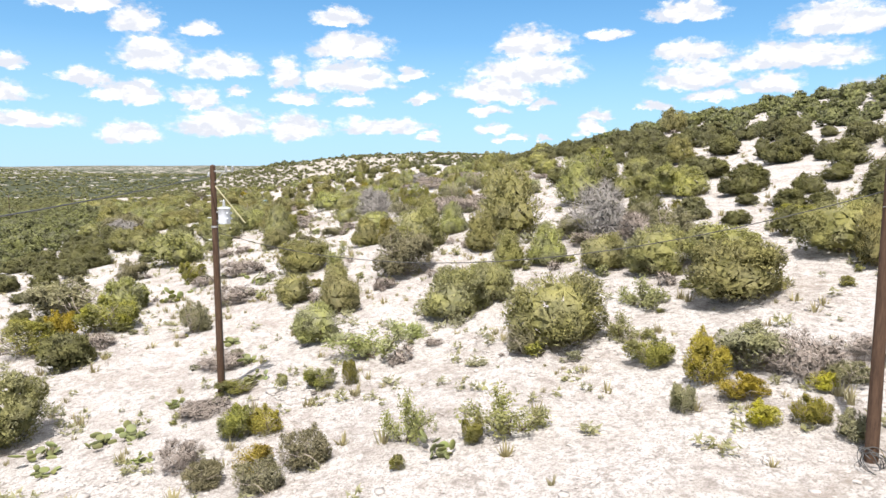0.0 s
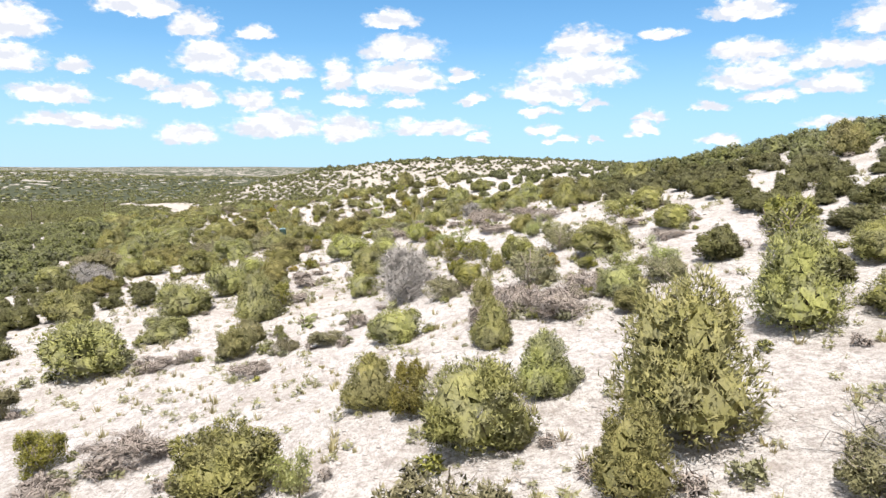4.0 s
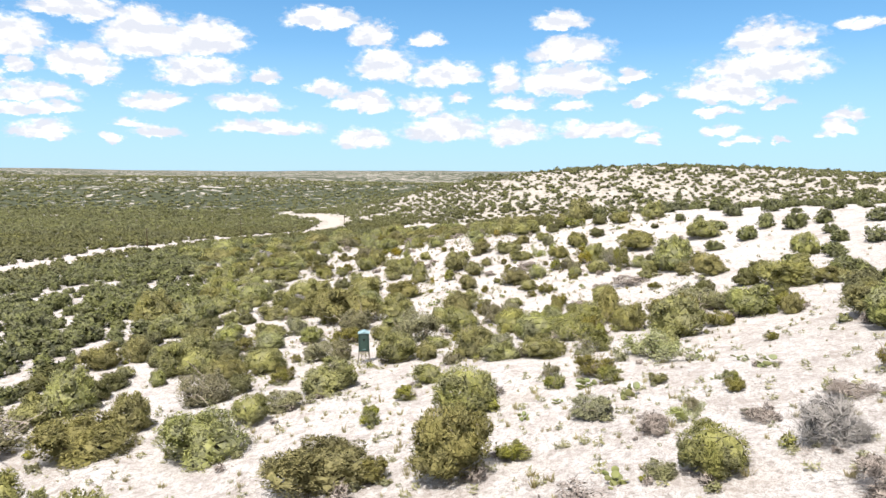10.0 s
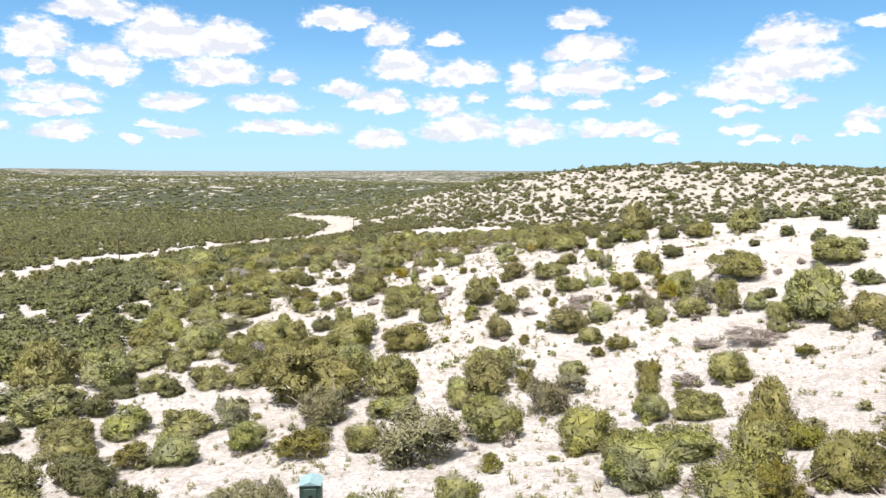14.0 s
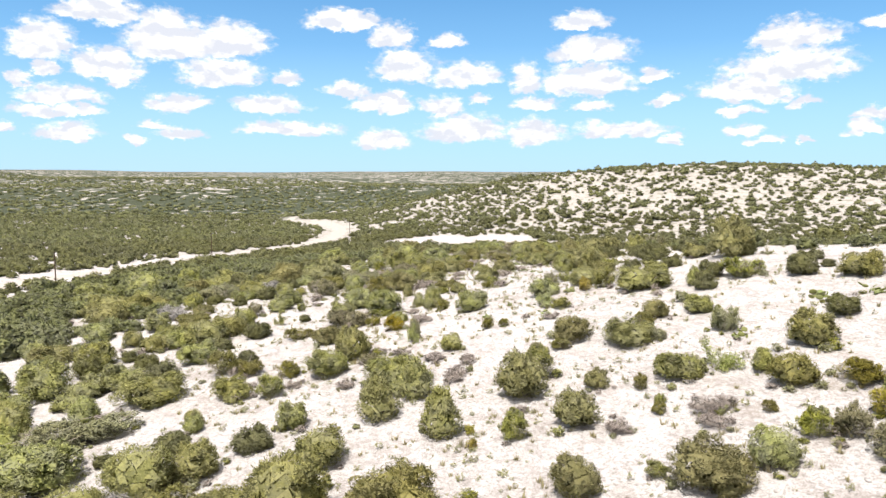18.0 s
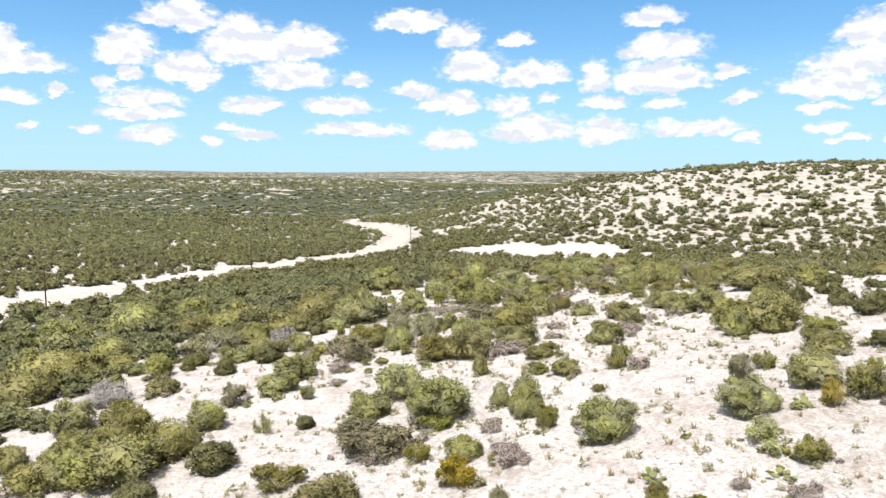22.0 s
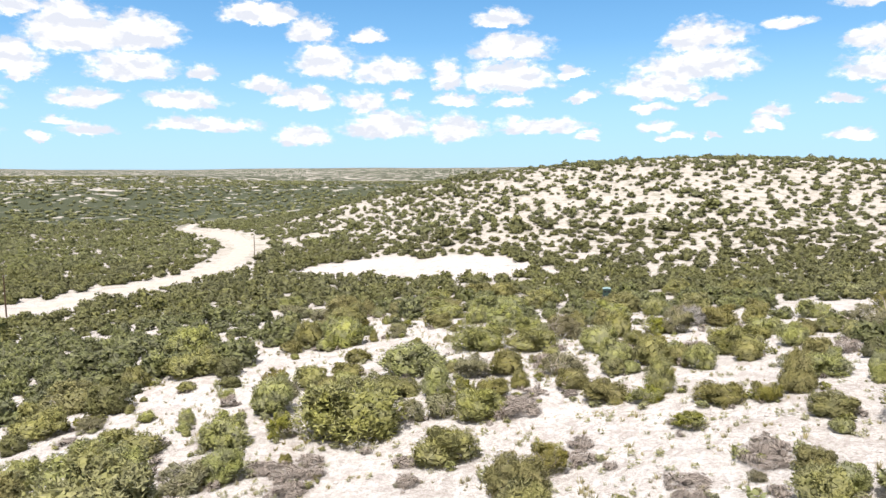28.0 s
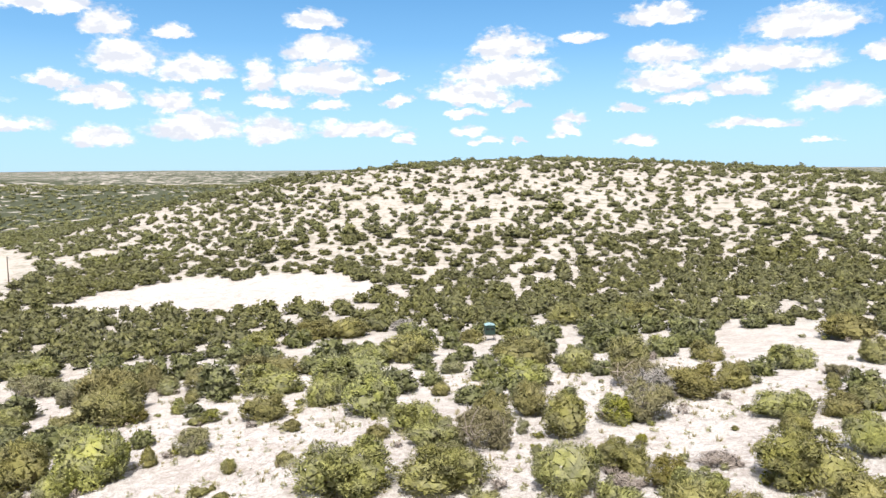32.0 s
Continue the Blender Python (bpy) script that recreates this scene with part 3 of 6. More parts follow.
def plant_kind(key, name, label, category, group, pieces):
    """One plant of height and width 1 with its parts; the others of its kind are copies."""
    ob = new(name)
    ob.empty_display_size = 0.1
    for pname, me, plabel in pieces:
        part(pname, me, ob, plabel)
    tagged(ob, label, category, group)
    PROTOS.setdefault(key, []).append(ob)
    ob["used"] = 0


def make_kinds():
    rng = np.random.default_rng(11)
    for k, form in enumerate(("round", "cone", "wide", "round", "wide", "cone", "round")):
        key = {"round": "j", "cone": "c", "wide": "w"}[form]
        fine = crown_arrays(rng, form, 19000, 0.034, tufts=110, slim=0.85, deep=0.84, up=0.62, lie=0.25)
        v, f = crown_arrays(rng, form, 9500, 0.044, tufts=90, slim=1.05, deep=0.84, up=0.62, lie=0.25)
        word = {"round": "rounded", "cone": "cone-shaped", "wide": "broad double-headed"}[form]
        tr = tubes(stems(rng, 3, 0.35, 0.5, 0.035, 0, 0), 6)
        for kk, (v, f) in ((key, (v, f)), (key.upper(), fine)):
            pieces = [("trunk", mesh_from("trunk", *tr, MAT_BARK, True), "twisted brown trunk"), ("crown", rounded(mesh_from("crown", v, f, MAT_JUNIPER), v, 0.8), "")]
            plant_kind(kk, "juniper_tree", f"dense {word} olive-green juniper on pale rubble", "juniper", "junipers on the hillside", pieces)
            plant_kind(kk + "low", "juniper_bush", f"low {word} olive-green juniper bush on pale rubble", "juniper bush", "juniper bushes on the hillside", pieces)
    for mat, key, name, label in ((MAT_SHRUB, "y", "shrub", "low yellow-green leafy shrub on white rubble"), (MAT_GOLD, "o", "golden_shrub", "golden-leaved low shrub on white rubble"), (MAT_SAGE, "s", "sage_shrub", "grey-green airy shrub on pale rubble")):
        for k in range(2):
            v, f = crown_arrays(rng, "wide" if k else "round", 14000, 0.034, core=0, fill=True, slim=1.15, tufts=60)
            tr = tubes(stems(rng, 6, 0.6, 0.75, 0.016, 1, 1), 4)
            plant_kind(key, name, label, "shrub", name + "s", [("stem", mesh_from("stem", *tr, MAT_TWIG, True), "thin grey stems"), ("crown", rounded(mesh_from("crown", v, f, mat), v, 0.6), "")])
    for k in range(2):
        tr = tubes(stems(rng, 12, 1.5, 0.62, 0.012, 1, 1), 3)
        haze = crown_arrays(rng, "wide" if k else "round", 9000, 0.075, core=0, slim=0.22, fill=True, tufts=35)
        plant_kind("g", "grey_brush", "leafless grey-brown twiggy brush on rubble", "brush", "grey brush", [("stem", mesh_from("stem", *tr, MAT_TWIG), ""), ("bare_crown", rounded(mesh_from("bare_crown", *haze, MAT_TWIG), haze[0], 0.5), "")])
    for k in range(2):
        tr = tubes(stems(rng, 13, 1.1, 0.56, 0.015, 2, 1), 4)
        haze = crown_arrays(rng, "round", 6500, 0.15, core=0, slim=0.085, fill=True, tufts=30)
        plant_kind("d", "dead_juniper", "dead juniper with bare bleached grey branches", "dead tree", "dead junipers", [("trunk", mesh_from("trunk", *tr, MAT_DEAD), ""), ("bare_crown", rounded(mesh_from("bare_crown", *haze, MAT_DEAD), haze[0], 0.4), "bleached grey fine branches")])
    for k in range(2):
        out = stems(rng, 4, 0.7, 0.7, 0.022, 1, 1)
        tips = np.array([q[0][:] for path in out for q in path[2:]])
        n = 2600
        p = tips[rng.integers(0, len(tips), n)] + rng.normal(0, 0.075, (n, 3))
        e = rng.normal(0, 1, (n, 2, 3)) * 0.016
        v = np.stack([p - e[:, 0], p + e[:, 1], p + e[:, 0], p - e[:, 1]], 1).reshape(-1, 3)
        b = np.arange(n)[:, None] * 4
        f = np.concatenate([b + np.array([[0, 1, 2]]), b + np.array([[0, 2, 3]])])
        plant_kind("m", "mesquite", "feathery light-green young mesquite with thin dark limbs", "mesquite", "mesquites", [("limb", mesh_from("limb", *tubes(out, 5), MAT_BARK, True), "thin dark limbs"), ("leaf_crown", mesh_from("leaf_crown", v, f, MAT_MESQUITE), "")])
    pads = [mesh_from("pad", (ball2 * np.array((0.15, 0.028, 0.20)) + np.array((0, 0, 0.19))), tri2, MAT_PAD, True) for ball2, tri2 in (icosphere(2),)]
    for k in range(2):
        plant_kind("p", "prickly_pear", "clump of flat green prickly pear pads on rubble", "cactus", "prickly pears", [])
        ob = PROTOS["p"][-1]
        for q in range(14):
            a, r = rng.uniform(0, 6.28), rng.uniform(0.05, 0.5)
            pad = part("pad", pads[0], ob)
            pad.matrix_basis = Matrix.Translation((r * math.cos(a), r * math.sin(a), (0, 0, 0.28, 0.5)[q % 4])) @ Matrix.Rotation(rng.uniform(0, 3.14), 4, "Z") @ Matrix.Rotation(rng.normal(0, 0.5), 4, "X") @ Matrix.Scale(rng.uniform(0.8, 1.25), 4)


make_kinds()
TAKEN = []
LOW_BUSH = 2.0
_pick = np.random.default_rng(5)


def plants(*rows):
    """Plants of one stretch: kind, then place, width and height in metres."""
    for kind, x, y, w, h in rows:
        TAKEN.append((x, y, w * 0.5))
        kind = kind + "low" if kind in "jcwJCW" and h < LOW_BUSH else kind
        w, h = w * 1.09, h * 1.06
        proto = PROTOS[kind][_pick.integers(len(PROTOS[kind]))]
        m = Matrix.Translation((x, y, float(height(x, y)) - 0.03 * h)) @ Matrix.Rotation(_pick.uniform(0, 6.28), 4, "Z") @ Matrix.Diagonal((w, w, h, 1))
        if proto["used"]:
            sx, sy, sz = proto.scale
            copy_thing(proto, m @ Matrix.Diagonal((1 / sx, 1 / sy, 1 / sz, 1)))
        else:
            proto.matrix_basis = m
            proto["used"] = 1


plants(("s", 10.9, 17.9, 1.0, 0.8), ("y", 10.2, 18.9, 1.0, 0.8), ("o", 9.0, 19.1, 0.9, 0.7), ("y", -1.3, 19.5, 0.5, 0.4), ("s", -5.4, 19.7, 1.4, 0.9), ("p", -0.2, 20.1, 1.0, 0.6), ("s", -7.3, 20.5, 1.3, 0.8), ("y", 0.9, 20.6, 0.7, 0.8), ("o", 11.4, 20.7, 1.0, 0.5), ("s", 12.3, 20.8, 1.4, 0.7), ("s", 7.3, 20.8, 0.8, 1.0), ("m", 2.1, 21.0, 1.7, 1.4), ("s", -4.3, 21.0, 1.5, 1.2), ("o", 9.2, 21.1, 1.5, 0.6), ("m", -1.2, 21.2, 1.1, 1.6), ("o", -6.0, 21.3, 1.3, 0.8), ("g", -8.4, 21.8, 1.4, 1.0), ("g", 11.5, 21.9, 2.4, 1.4))
plants(("p", -13.1, 22.1, 0.9, 0.3), ("o", 8.6, 22.4, 1.4, 1.7), ("g", 13.9, 22.4, 1.7, 0.9), ("p", -10.0, 22.5, 0.7, 0.3), ("s", 10.4, 23.1, 2.6, 1.4), ("p", -14.1, 23.8, 1.4, 0.5), ("o", -6.3, 24.0, 1.2, 1.0), ("y", -7.2, 24.1, 1.4, 1.2), ("p", -12.2, 24.3, 1.1, 0.5), ("p", -11.4, 24.7, 1.0, 0.6), ("y", 7.5, 25.0, 1.6, 1.0), ("J", -16.6, 25.8, 3.1, 2.8), ("g", -9.2, 26.6, 1.9, 0.5), ("p", -10.8, 27.8, 0.7, 0.4), ("y", -5.0, 27.9, 1.2, 0.9), ("y", -3.8, 28.0, 0.7, 1.0), ("m", 7.4, 28.0, 1.4, 1.0), ("s", 3.2, 28.1, 1.3, 1.2))
plants(("y", -8.6, 28.4, 1.5, 0.5), ("J", 4.7, 28.6, 3.8, 3.0), ("y", -6.7, 28.6, 0.5, 0.5), ("y", 16.7, 28.9, 0.7, 0.4), ("p", -8.0, 29.7, 0.9, 0.4), ("W", 12.8, 30.1, 4.1, 2.6), ("m", -2.9, 31.0, 2.5, 1.7), ("J", 19.2, 31.0, 2.0, 2.9), ("g", -0.4, 31.4, 0.8, 0.3), ("m", 8.9, 31.5, 1.6, 1.4), ("p", -9.2, 32.5, 1.1, 0.5), ("m", -1.7, 32.5, 1.3, 1.1), ("g", -10.3, 32.6, 2.2, 0.7), ("J", 19.0, 33.4, 3.9, 2.6), ("s", -10.1, 33.9, 0.7, 0.5), ("J", -6.3, 34.5, 2.3, 2.0), ("J", 14.0, 35.6, 4.1, 2.2), ("W", 0.6, 36.0, 3.3, 2.6))
plants(("p", -11.1, 36.2, 1.1, 0.5), ("J", 11.1, 36.3, 3.0, 2.7), ("J", 2.6, 37.1, 2.1, 2.2), ("g", -19.4, 38.4, 2.4, 0.8), ("y", -23.2, 38.6, 3.2, 2.0), ("J", 8.8, 38.6, 2.6, 2.1), ("s", -14.0, 39.2, 1.7, 1.8), ("J", 3.2, 39.2, 1.7, 1.2), ("J", -5.8, 39.7, 2.2, 2.3), ("y", 2.0, 39.8, 1.0, 0.9), ("J", 0.3, 40.4, 1.6, 0.9), ("o", -22.3, 40.4, 2.0, 1.8), ("y", 20.4, 40.5, 3.2, 1.0), ("s", 13.5, 41.4, 2.7, 2.0), ("y", -20.3, 41.8, 3.3, 2.1), ("m", 2.7, 42.2, 1.6, 1.0), ("C", -6.5, 42.5, 2.0, 2.2), ("C", 6.3, 42.6, 2.3, 2.5))
plants(("C", 3.9, 42.6, 2.0, 2.3), ("J", -9.2, 42.6, 2.2, 1.9), ("g", 12.0, 43.2, 2.5, 1.8), ("g", -3.6, 43.6, 1.5, 0.7), ("g", 9.6, 44.9, 2.9, 0.8), ("g", -13.7, 45.6, 2.7, 1.1), ("s", -2.5, 45.9, 4.0, 3.0), ("y", -8.5, 46.7, 1.0, 0.5), ("s", 8.6, 47.3, 2.1, 1.5), ("d", 10.3, 47.3, 4.0, 3.4), ("s", 13.5, 48.0, 1.8, 1.6), ("j", -22.2, 48.5, 3.2, 2.2), ("C", 2.7, 48.7, 2.5, 2.7), ("y", 16.7, 49.4, 1.6, 1.0), ("p", -19.5, 50.0, 1.5, 1.0), ("p", -13.4, 50.2, 1.7, 0.8), ("s", -27.3, 50.2, 5.4, 2.9), ("m", -7.6, 51.3, 1.5, 1.9))
plants(("C", 4.8, 51.8, 4.9, 5.0), ("p", -18.8, 52.1, 0.7, 0.3), ("W", -10.4, 52.4, 3.9, 2.5), ("J", -1.9, 53.0, 3.8, 3.3), ("g", -18.4, 54.1, 2.2, 0.6), ("W", 18.4, 55.1, 4.0, 2.5), ("y", -4.5, 56.1, 1.7, 2.1), ("g", -16.2, 56.3, 3.5, 1.2), ("C", 0.8, 56.5, 2.3, 2.4), ("y", -20.6, 57.3, 2.0, 1.9), ("C", -6.3, 57.6, 2.4, 2.2), ("W", 16.2, 59.2, 3.6, 1.9), ("C", 11.3, 59.3, 3.9, 4.0), ("C", -1.3, 62.8, 2.0, 2.3), ("J", 5.6, 64.4, 1.7, 1.2), ("s", -29.2, 65.9, 2.9, 2.0), ("g", -1.5, 65.9, 2.4, 1.2), ("g", 2.3, 66.1, 3.1, 1.6))
plants(("g", -14.4, 66.4, 2.5, 0.6), ("J", 18.4, 66.6, 3.2, 2.1), ("J", -6.5, 67.2, 2.8, 1.9), ("J", 5.6, 67.6, 2.3, 1.9), ("g", 0.1, 67.8, 2.8, 1.7), ("s", -10.7, 68.7, 2.1, 0.9), ("j", 22.9, 68.7, 2.7, 2.4), ("J", 5.6, 69.0, 1.3, 1.0), ("s", 8.4, 69.8, 2.3, 1.3), ("C", -1.8, 69.9, 1.7, 1.9), ("s", -13.5, 69.9, 1.8, 0.7), ("y", 15.6, 70.8, 3.4, 3.0), ("g", 4.5, 70.8, 3.1, 0.8), ("g", -22.3, 71.3, 2.7, 0.8), ("J", -17.0, 71.3, 2.4, 1.9), ("g", -20.4, 72.1, 1.7, 0.8), ("g", -9.6, 72.4, 1.3, 0.9), ("j", -27.6, 72.5, 5.4, 3.7))
plants(("y", -14.5, 72.6, 0.7, 0.5), ("m", 6.7, 73.1, 1.8, 1.6), ("m", 8.7, 73.4, 1.8, 1.4), ("s", 1.3, 73.9, 3.2, 2.5), ("y", -15.2, 74.0, 0.8, 0.7), ("j", -17.2, 74.0, 1.9, 1.6), ("p", -18.7, 74.0, 0.8, 0.4), ("s", -10.3, 74.7, 1.5, 0.8), ("p", -13.4, 74.8, 1.0, 0.6), ("s", -4.6, 75.3, 2.5, 1.5), ("y", 4.9, 75.6, 1.2, 0.9), ("y", -3.0, 76.1, 1.4, 1.0), ("p", -14.1, 77.0, 1.4, 0.5), ("s", -29.8, 77.9, 2.0, 1.3), ("d", -7.6, 78.1, 3.2, 3.5), ("o", 2.6, 78.7, 1.5, 0.9), ("W", 6.4, 78.9, 3.9, 2.3), ("W", -25.5, 79.4, 3.5, 1.7))
plants(("g", 11.0, 79.6, 2.7, 0.6), ("C", -18.8, 80.6, 3.2, 3.6), ("J", -3.0, 80.6, 2.0, 1.3), ("J", -31.9, 81.9, 1.5, 1.5), ("m", -1.3, 82.2, 1.6, 2.1), ("J", 12.0, 82.4, 2.6, 1.9), ("s", 3.9, 83.3, 2.7, 1.9), ("d", -8.0, 83.7, 4.5, 3.0), ("J", 0.7, 83.7, 2.5, 2.1), ("J", -11.5, 83.8, 2.1, 1.9), ("W", -34.8, 83.8, 3.0, 1.6), ("y", -17.9, 84.0, 1.7, 1.9), ("y", -3.9, 84.0, 1.6, 1.3), ("g", -16.9, 85.1, 1.6, 0.8), ("g", 9.8, 85.8, 1.9, 0.7), ("J", -27.1, 86.2, 4.2, 3.0), ("j", -20.3, 86.3, 3.7, 2.7), ("c", -11.8, 86.5, 2.1, 2.0))
plants(("y", -3.0, 89.6, 3.5, 1.4), ("p", 0.9, 89.7, 0.8, 0.4), ("s", -7.5, 90.0, 1.3, 0.8), ("j", -38.9, 90.0, 2.7, 2.4), ("J", -12.7, 90.6, 1.6, 1.0), ("J", -10.7, 90.9, 2.4, 1.8), ("m", 9.9, 91.1, 3.5, 1.9), ("y", -5.1, 91.1, 1.7, 2.0), ("g", -17.9, 91.8, 2.6, 0.7), ("J", 12.3, 92.2, 2.5, 2.1), ("m", -23.6, 92.2, 2.1, 1.3), ("s", -8.8, 92.2, 2.1, 1.1), ("W", -30.6, 92.5, 3.0, 1.8), ("j", -41.6, 92.6, 4.3, 2.8), ("J", -25.8, 92.8, 3.9, 3.0), ("p", -2.6, 93.1, 0.9, 0.5), ("p", 0.6, 93.4, 1.1, 0.4), ("m", 4.1, 93.5, 1.9, 1.4))
plants(("m", 2.4, 94.0, 1.8, 1.8), ("J", -12.8, 94.1, 3.0, 2.5), ("J", -22.0, 95.1, 2.6, 2.3), ("g", -8.0, 95.7, 1.3, 0.7), ("g", -19.6, 95.8, 2.0, 0.7), ("J", -6.9, 96.4, 1.9, 1.7), ("J", 1.6, 97.2, 2.1, 1.8), ("g", -18.4, 97.3, 1.4, 0.5), ("m", -4.9, 99.3, 2.2, 1.7), ("J", -12.1, 99.5, 2.9, 2.4), ("j", 32.0, 99.5, 3.9, 3.2), ("g", -1.0, 102.1, 3.4, 0.9), ("o", -22.3, 102.3, 1.0, 0.6), ("y", -20.4, 102.6, 2.0, 0.9), ("g", 4.1, 103.4, 4.8, 1.1), ("g", -2.2, 103.9, 1.3, 0.6), ("J", -16.6, 104.0, 4.3, 2.8), ("J", -27.4, 104.1, 3.0, 2.0))
plants(("w", -45.4, 104.6, 4.3, 1.9), ("y", -7.6, 105.3, 2.0, 1.1), ("p", -0.8, 105.8, 1.2, 0.5), ("p", -5.3, 106.0, 0.9, 0.4), ("J", -9.6, 107.2, 2.7, 2.0), ("p", -4.1, 107.5, 1.5, 0.5), ("W", -25.4, 108.0, 4.5, 2.1), ("y", -38.0, 108.3, 1.4, 0.9), ("C", 6.8, 109.2, 2.9, 3.1), ("g", -2.7, 110.3, 2.1, 0.9), ("C", 9.2, 110.3, 3.0, 2.8), ("s", -14.0, 110.7, 2.7, 2.0), ("g", -0.6, 110.8, 2.1, 0.9), ("g", -8.4, 111.6, 1.6, 0.9), ("g", -11.0, 111.8, 2.2, 0.9), ("g", -5.4, 111.9, 2.2, 0.7), ("g", 2.3, 111.9, 2.8, 0.9), ("y", -25.3, 112.2, 1.6, 1.1))
plants(("g", -2.7, 112.3, 2.9, 1.2), ("w", -36.9, 112.9, 4.6, 2.8), ("d", -51.4, 113.4, 5.2, 2.8), ("j", -45.8, 113.8, 2.1, 1.7), ("g", -13.5, 114.3, 3.6, 1.3), ("y", -32.3, 114.7, 0.9, 0.6), ("y", -34.8, 115.3, 1.5, 0.8), ("J", 1.7, 115.4, 2.7, 2.3), ("j", -44.2, 115.6, 3.3, 2.3), ("g", -2.2, 115.7, 3.3, 1.0), ("j", -47.7, 115.9, 2.7, 2.4), ("j", -58.1, 116.2, 3.6, 2.7), ("p", -0.4, 116.2, 1.1, 0.4), ("p", -12.4, 117.7, 1.0, 0.6), ("s", -10.5, 118.3, 1.4, 0.6), ("J", -8.4, 118.6, 2.8, 1.9), ("y", -1.2, 119.0, 1.2, 1.1), ("W", -27.2, 119.8, 5.2, 2.2))
plants(("y", -24.2, 120.1, 1.7, 1.2), ("d", -3.8, 120.3, 2.7, 2.0), ("J", -20.2, 120.3, 4.0, 3.5), ("y", -17.4, 121.7, 1.6, 0.9), ("g", -10.9, 122.8, 1.3, 0.8), ("s", -55.6, 123.7, 7.5, 3.3), ("W", -46.2, 123.8, 5.9, 2.5), ("g", -10.9, 123.8, 1.5, 0.8), ("W", -37.1, 124.0, 5.0, 2.8), ("g", -5.9, 124.1, 1.8, 0.4), ("m", -9.2, 124.3, 1.1, 1.1), ("s", -9.0, 126.0, 0.8, 0.8), ("j", 17.6, 126.4, 3.8, 2.8), ("g", -1.6, 126.5, 2.3, 0.6), ("p", -17.9, 127.0, 0.7, 0.6), ("s", -14.2, 127.0, 2.4, 1.2), ("y", 6.4, 127.7, 2.4, 1.5), ("y", -27.9, 128.3, 1.4, 1.1))
plants(("y", 2.8, 128.8, 1.8, 1.4), ("y", -6.7, 128.9, 1.1, 0.7), ("j", -46.9, 129.0, 3.0, 2.7), ("p", -16.3, 129.5, 0.7, 0.3), ("J", -37.4, 129.7, 2.3, 2.1), ("p", -12.3, 130.1, 1.1, 0.9), ("y", -6.8, 130.5, 1.1, 0.8), ("J", -22.5, 130.7, 4.2, 3.0), ("y", 1.4, 131.0, 1.7, 1.6), ("w", -58.5, 131.4, 3.3, 2.1), ("p", -7.3, 132.5, 0.8, 0.3), ("y", -10.7, 132.8, 1.2, 0.6), ("s", -36.9, 133.1, 3.2, 1.3), ("j", -56.8, 133.5, 4.1, 3.7), ("p", -15.0, 133.7, 1.4, 0.6), ("y", -27.5, 133.7, 1.5, 1.0), ("y", -17.2, 133.9, 1.3, 1.0), ("y", -13.8, 134.4, 1.6, 1.1))
plants(("p", -4.4, 135.2, 1.4, 0.6), ("s", 9.2, 135.4, 3.6, 1.7), ("s", -45.5, 135.6, 4.0, 2.7), ("o", 6.2, 136.4, 1.2, 0.9), ("s", -17.8, 136.7, 1.2, 0.9), ("p", -5.6, 136.9, 1.0, 0.4), ("y", -15.0, 137.0, 2.5, 1.5), ("w", -35.3, 137.7, 4.1, 2.4), ("j", -27.5, 138.2, 2.3, 1.4), ("p", -8.2, 138.9, 1.2, 0.5), ("p", -8.2, 140.2, 0.9, 0.5), ("m", -11.3, 140.9, 3.6, 2.1), ("s", 9.3, 141.5, 2.1, 1.2), ("y", -42.2, 142.0, 1.8, 1.2), ("p", -9.6, 142.3, 0.9, 0.7), ("j", -55.7, 142.7, 1.6, 1.4), ("j", 5.1, 143.3, 4.7, 3.0), ("y", -42.6, 143.5, 1.5, 1.4))
plants(("y", -3.0, 143.5, 1.0, 0.7), ("s", -27.3, 144.5, 1.6, 0.9), ("W", -23.2, 144.6, 3.1, 1.3), ("W", -49.5, 144.7, 3.6, 2.2), ("W", -19.8, 145.3, 3.6, 1.6), ("s", -11.5, 145.3, 1.4, 0.9), ("C", -10.0, 145.5, 1.6, 1.7), ("j", -61.9, 145.5, 2.0, 1.1), ("j", 9.6, 145.7, 6.5, 3.0), ("y", -15.9, 146.1, 3.0, 2.2), ("J", -30.4, 147.1, 1.9, 1.6), ("J", -26.1, 147.2, 3.3, 2.9), ("J", -33.3, 147.6, 3.8, 2.9), ("w", 4.7, 147.6, 4.4, 2.0), ("J", -47.3, 147.8, 3.8, 2.6), ("W", -56.6, 148.2, 5.9, 3.5), ("w", -67.9, 148.7, 4.2, 2.6), ("j", -9.2, 149.6, 4.1, 3.3))
plants(("s", -24.2, 150.1, 2.1, 1.6), ("s", -40.8, 150.9, 2.1, 2.4), ("s", -43.3, 151.6, 2.9, 2.2), ("j", -65.8, 151.7, 3.0, 2.7), ("y", -46.1, 151.8, 1.1, 0.8), ("j", 5.9, 152.6, 2.2, 1.7), ("J", -18.5, 153.0, 3.4, 2.2), ("y", -5.9, 153.1, 2.4, 1.3), ("y", -16.7, 153.4, 2.2, 2.1), ("J", -31.8, 154.4, 2.2, 1.4), ("j", 0.1, 155.1, 1.9, 1.6), ("J", -13.4, 156.2, 2.9, 2.6), ("c", -17.2, 156.4, 3.2, 3.0), ("w", -2.8, 156.8, 4.5, 2.7), ("J", -22.5, 157.0, 3.8, 2.7), ("y", 0.3, 157.3, 2.5, 1.6), ("W", -9.2, 157.5, 4.7, 2.6), ("y", -60.0, 157.7, 2.1, 1.3))
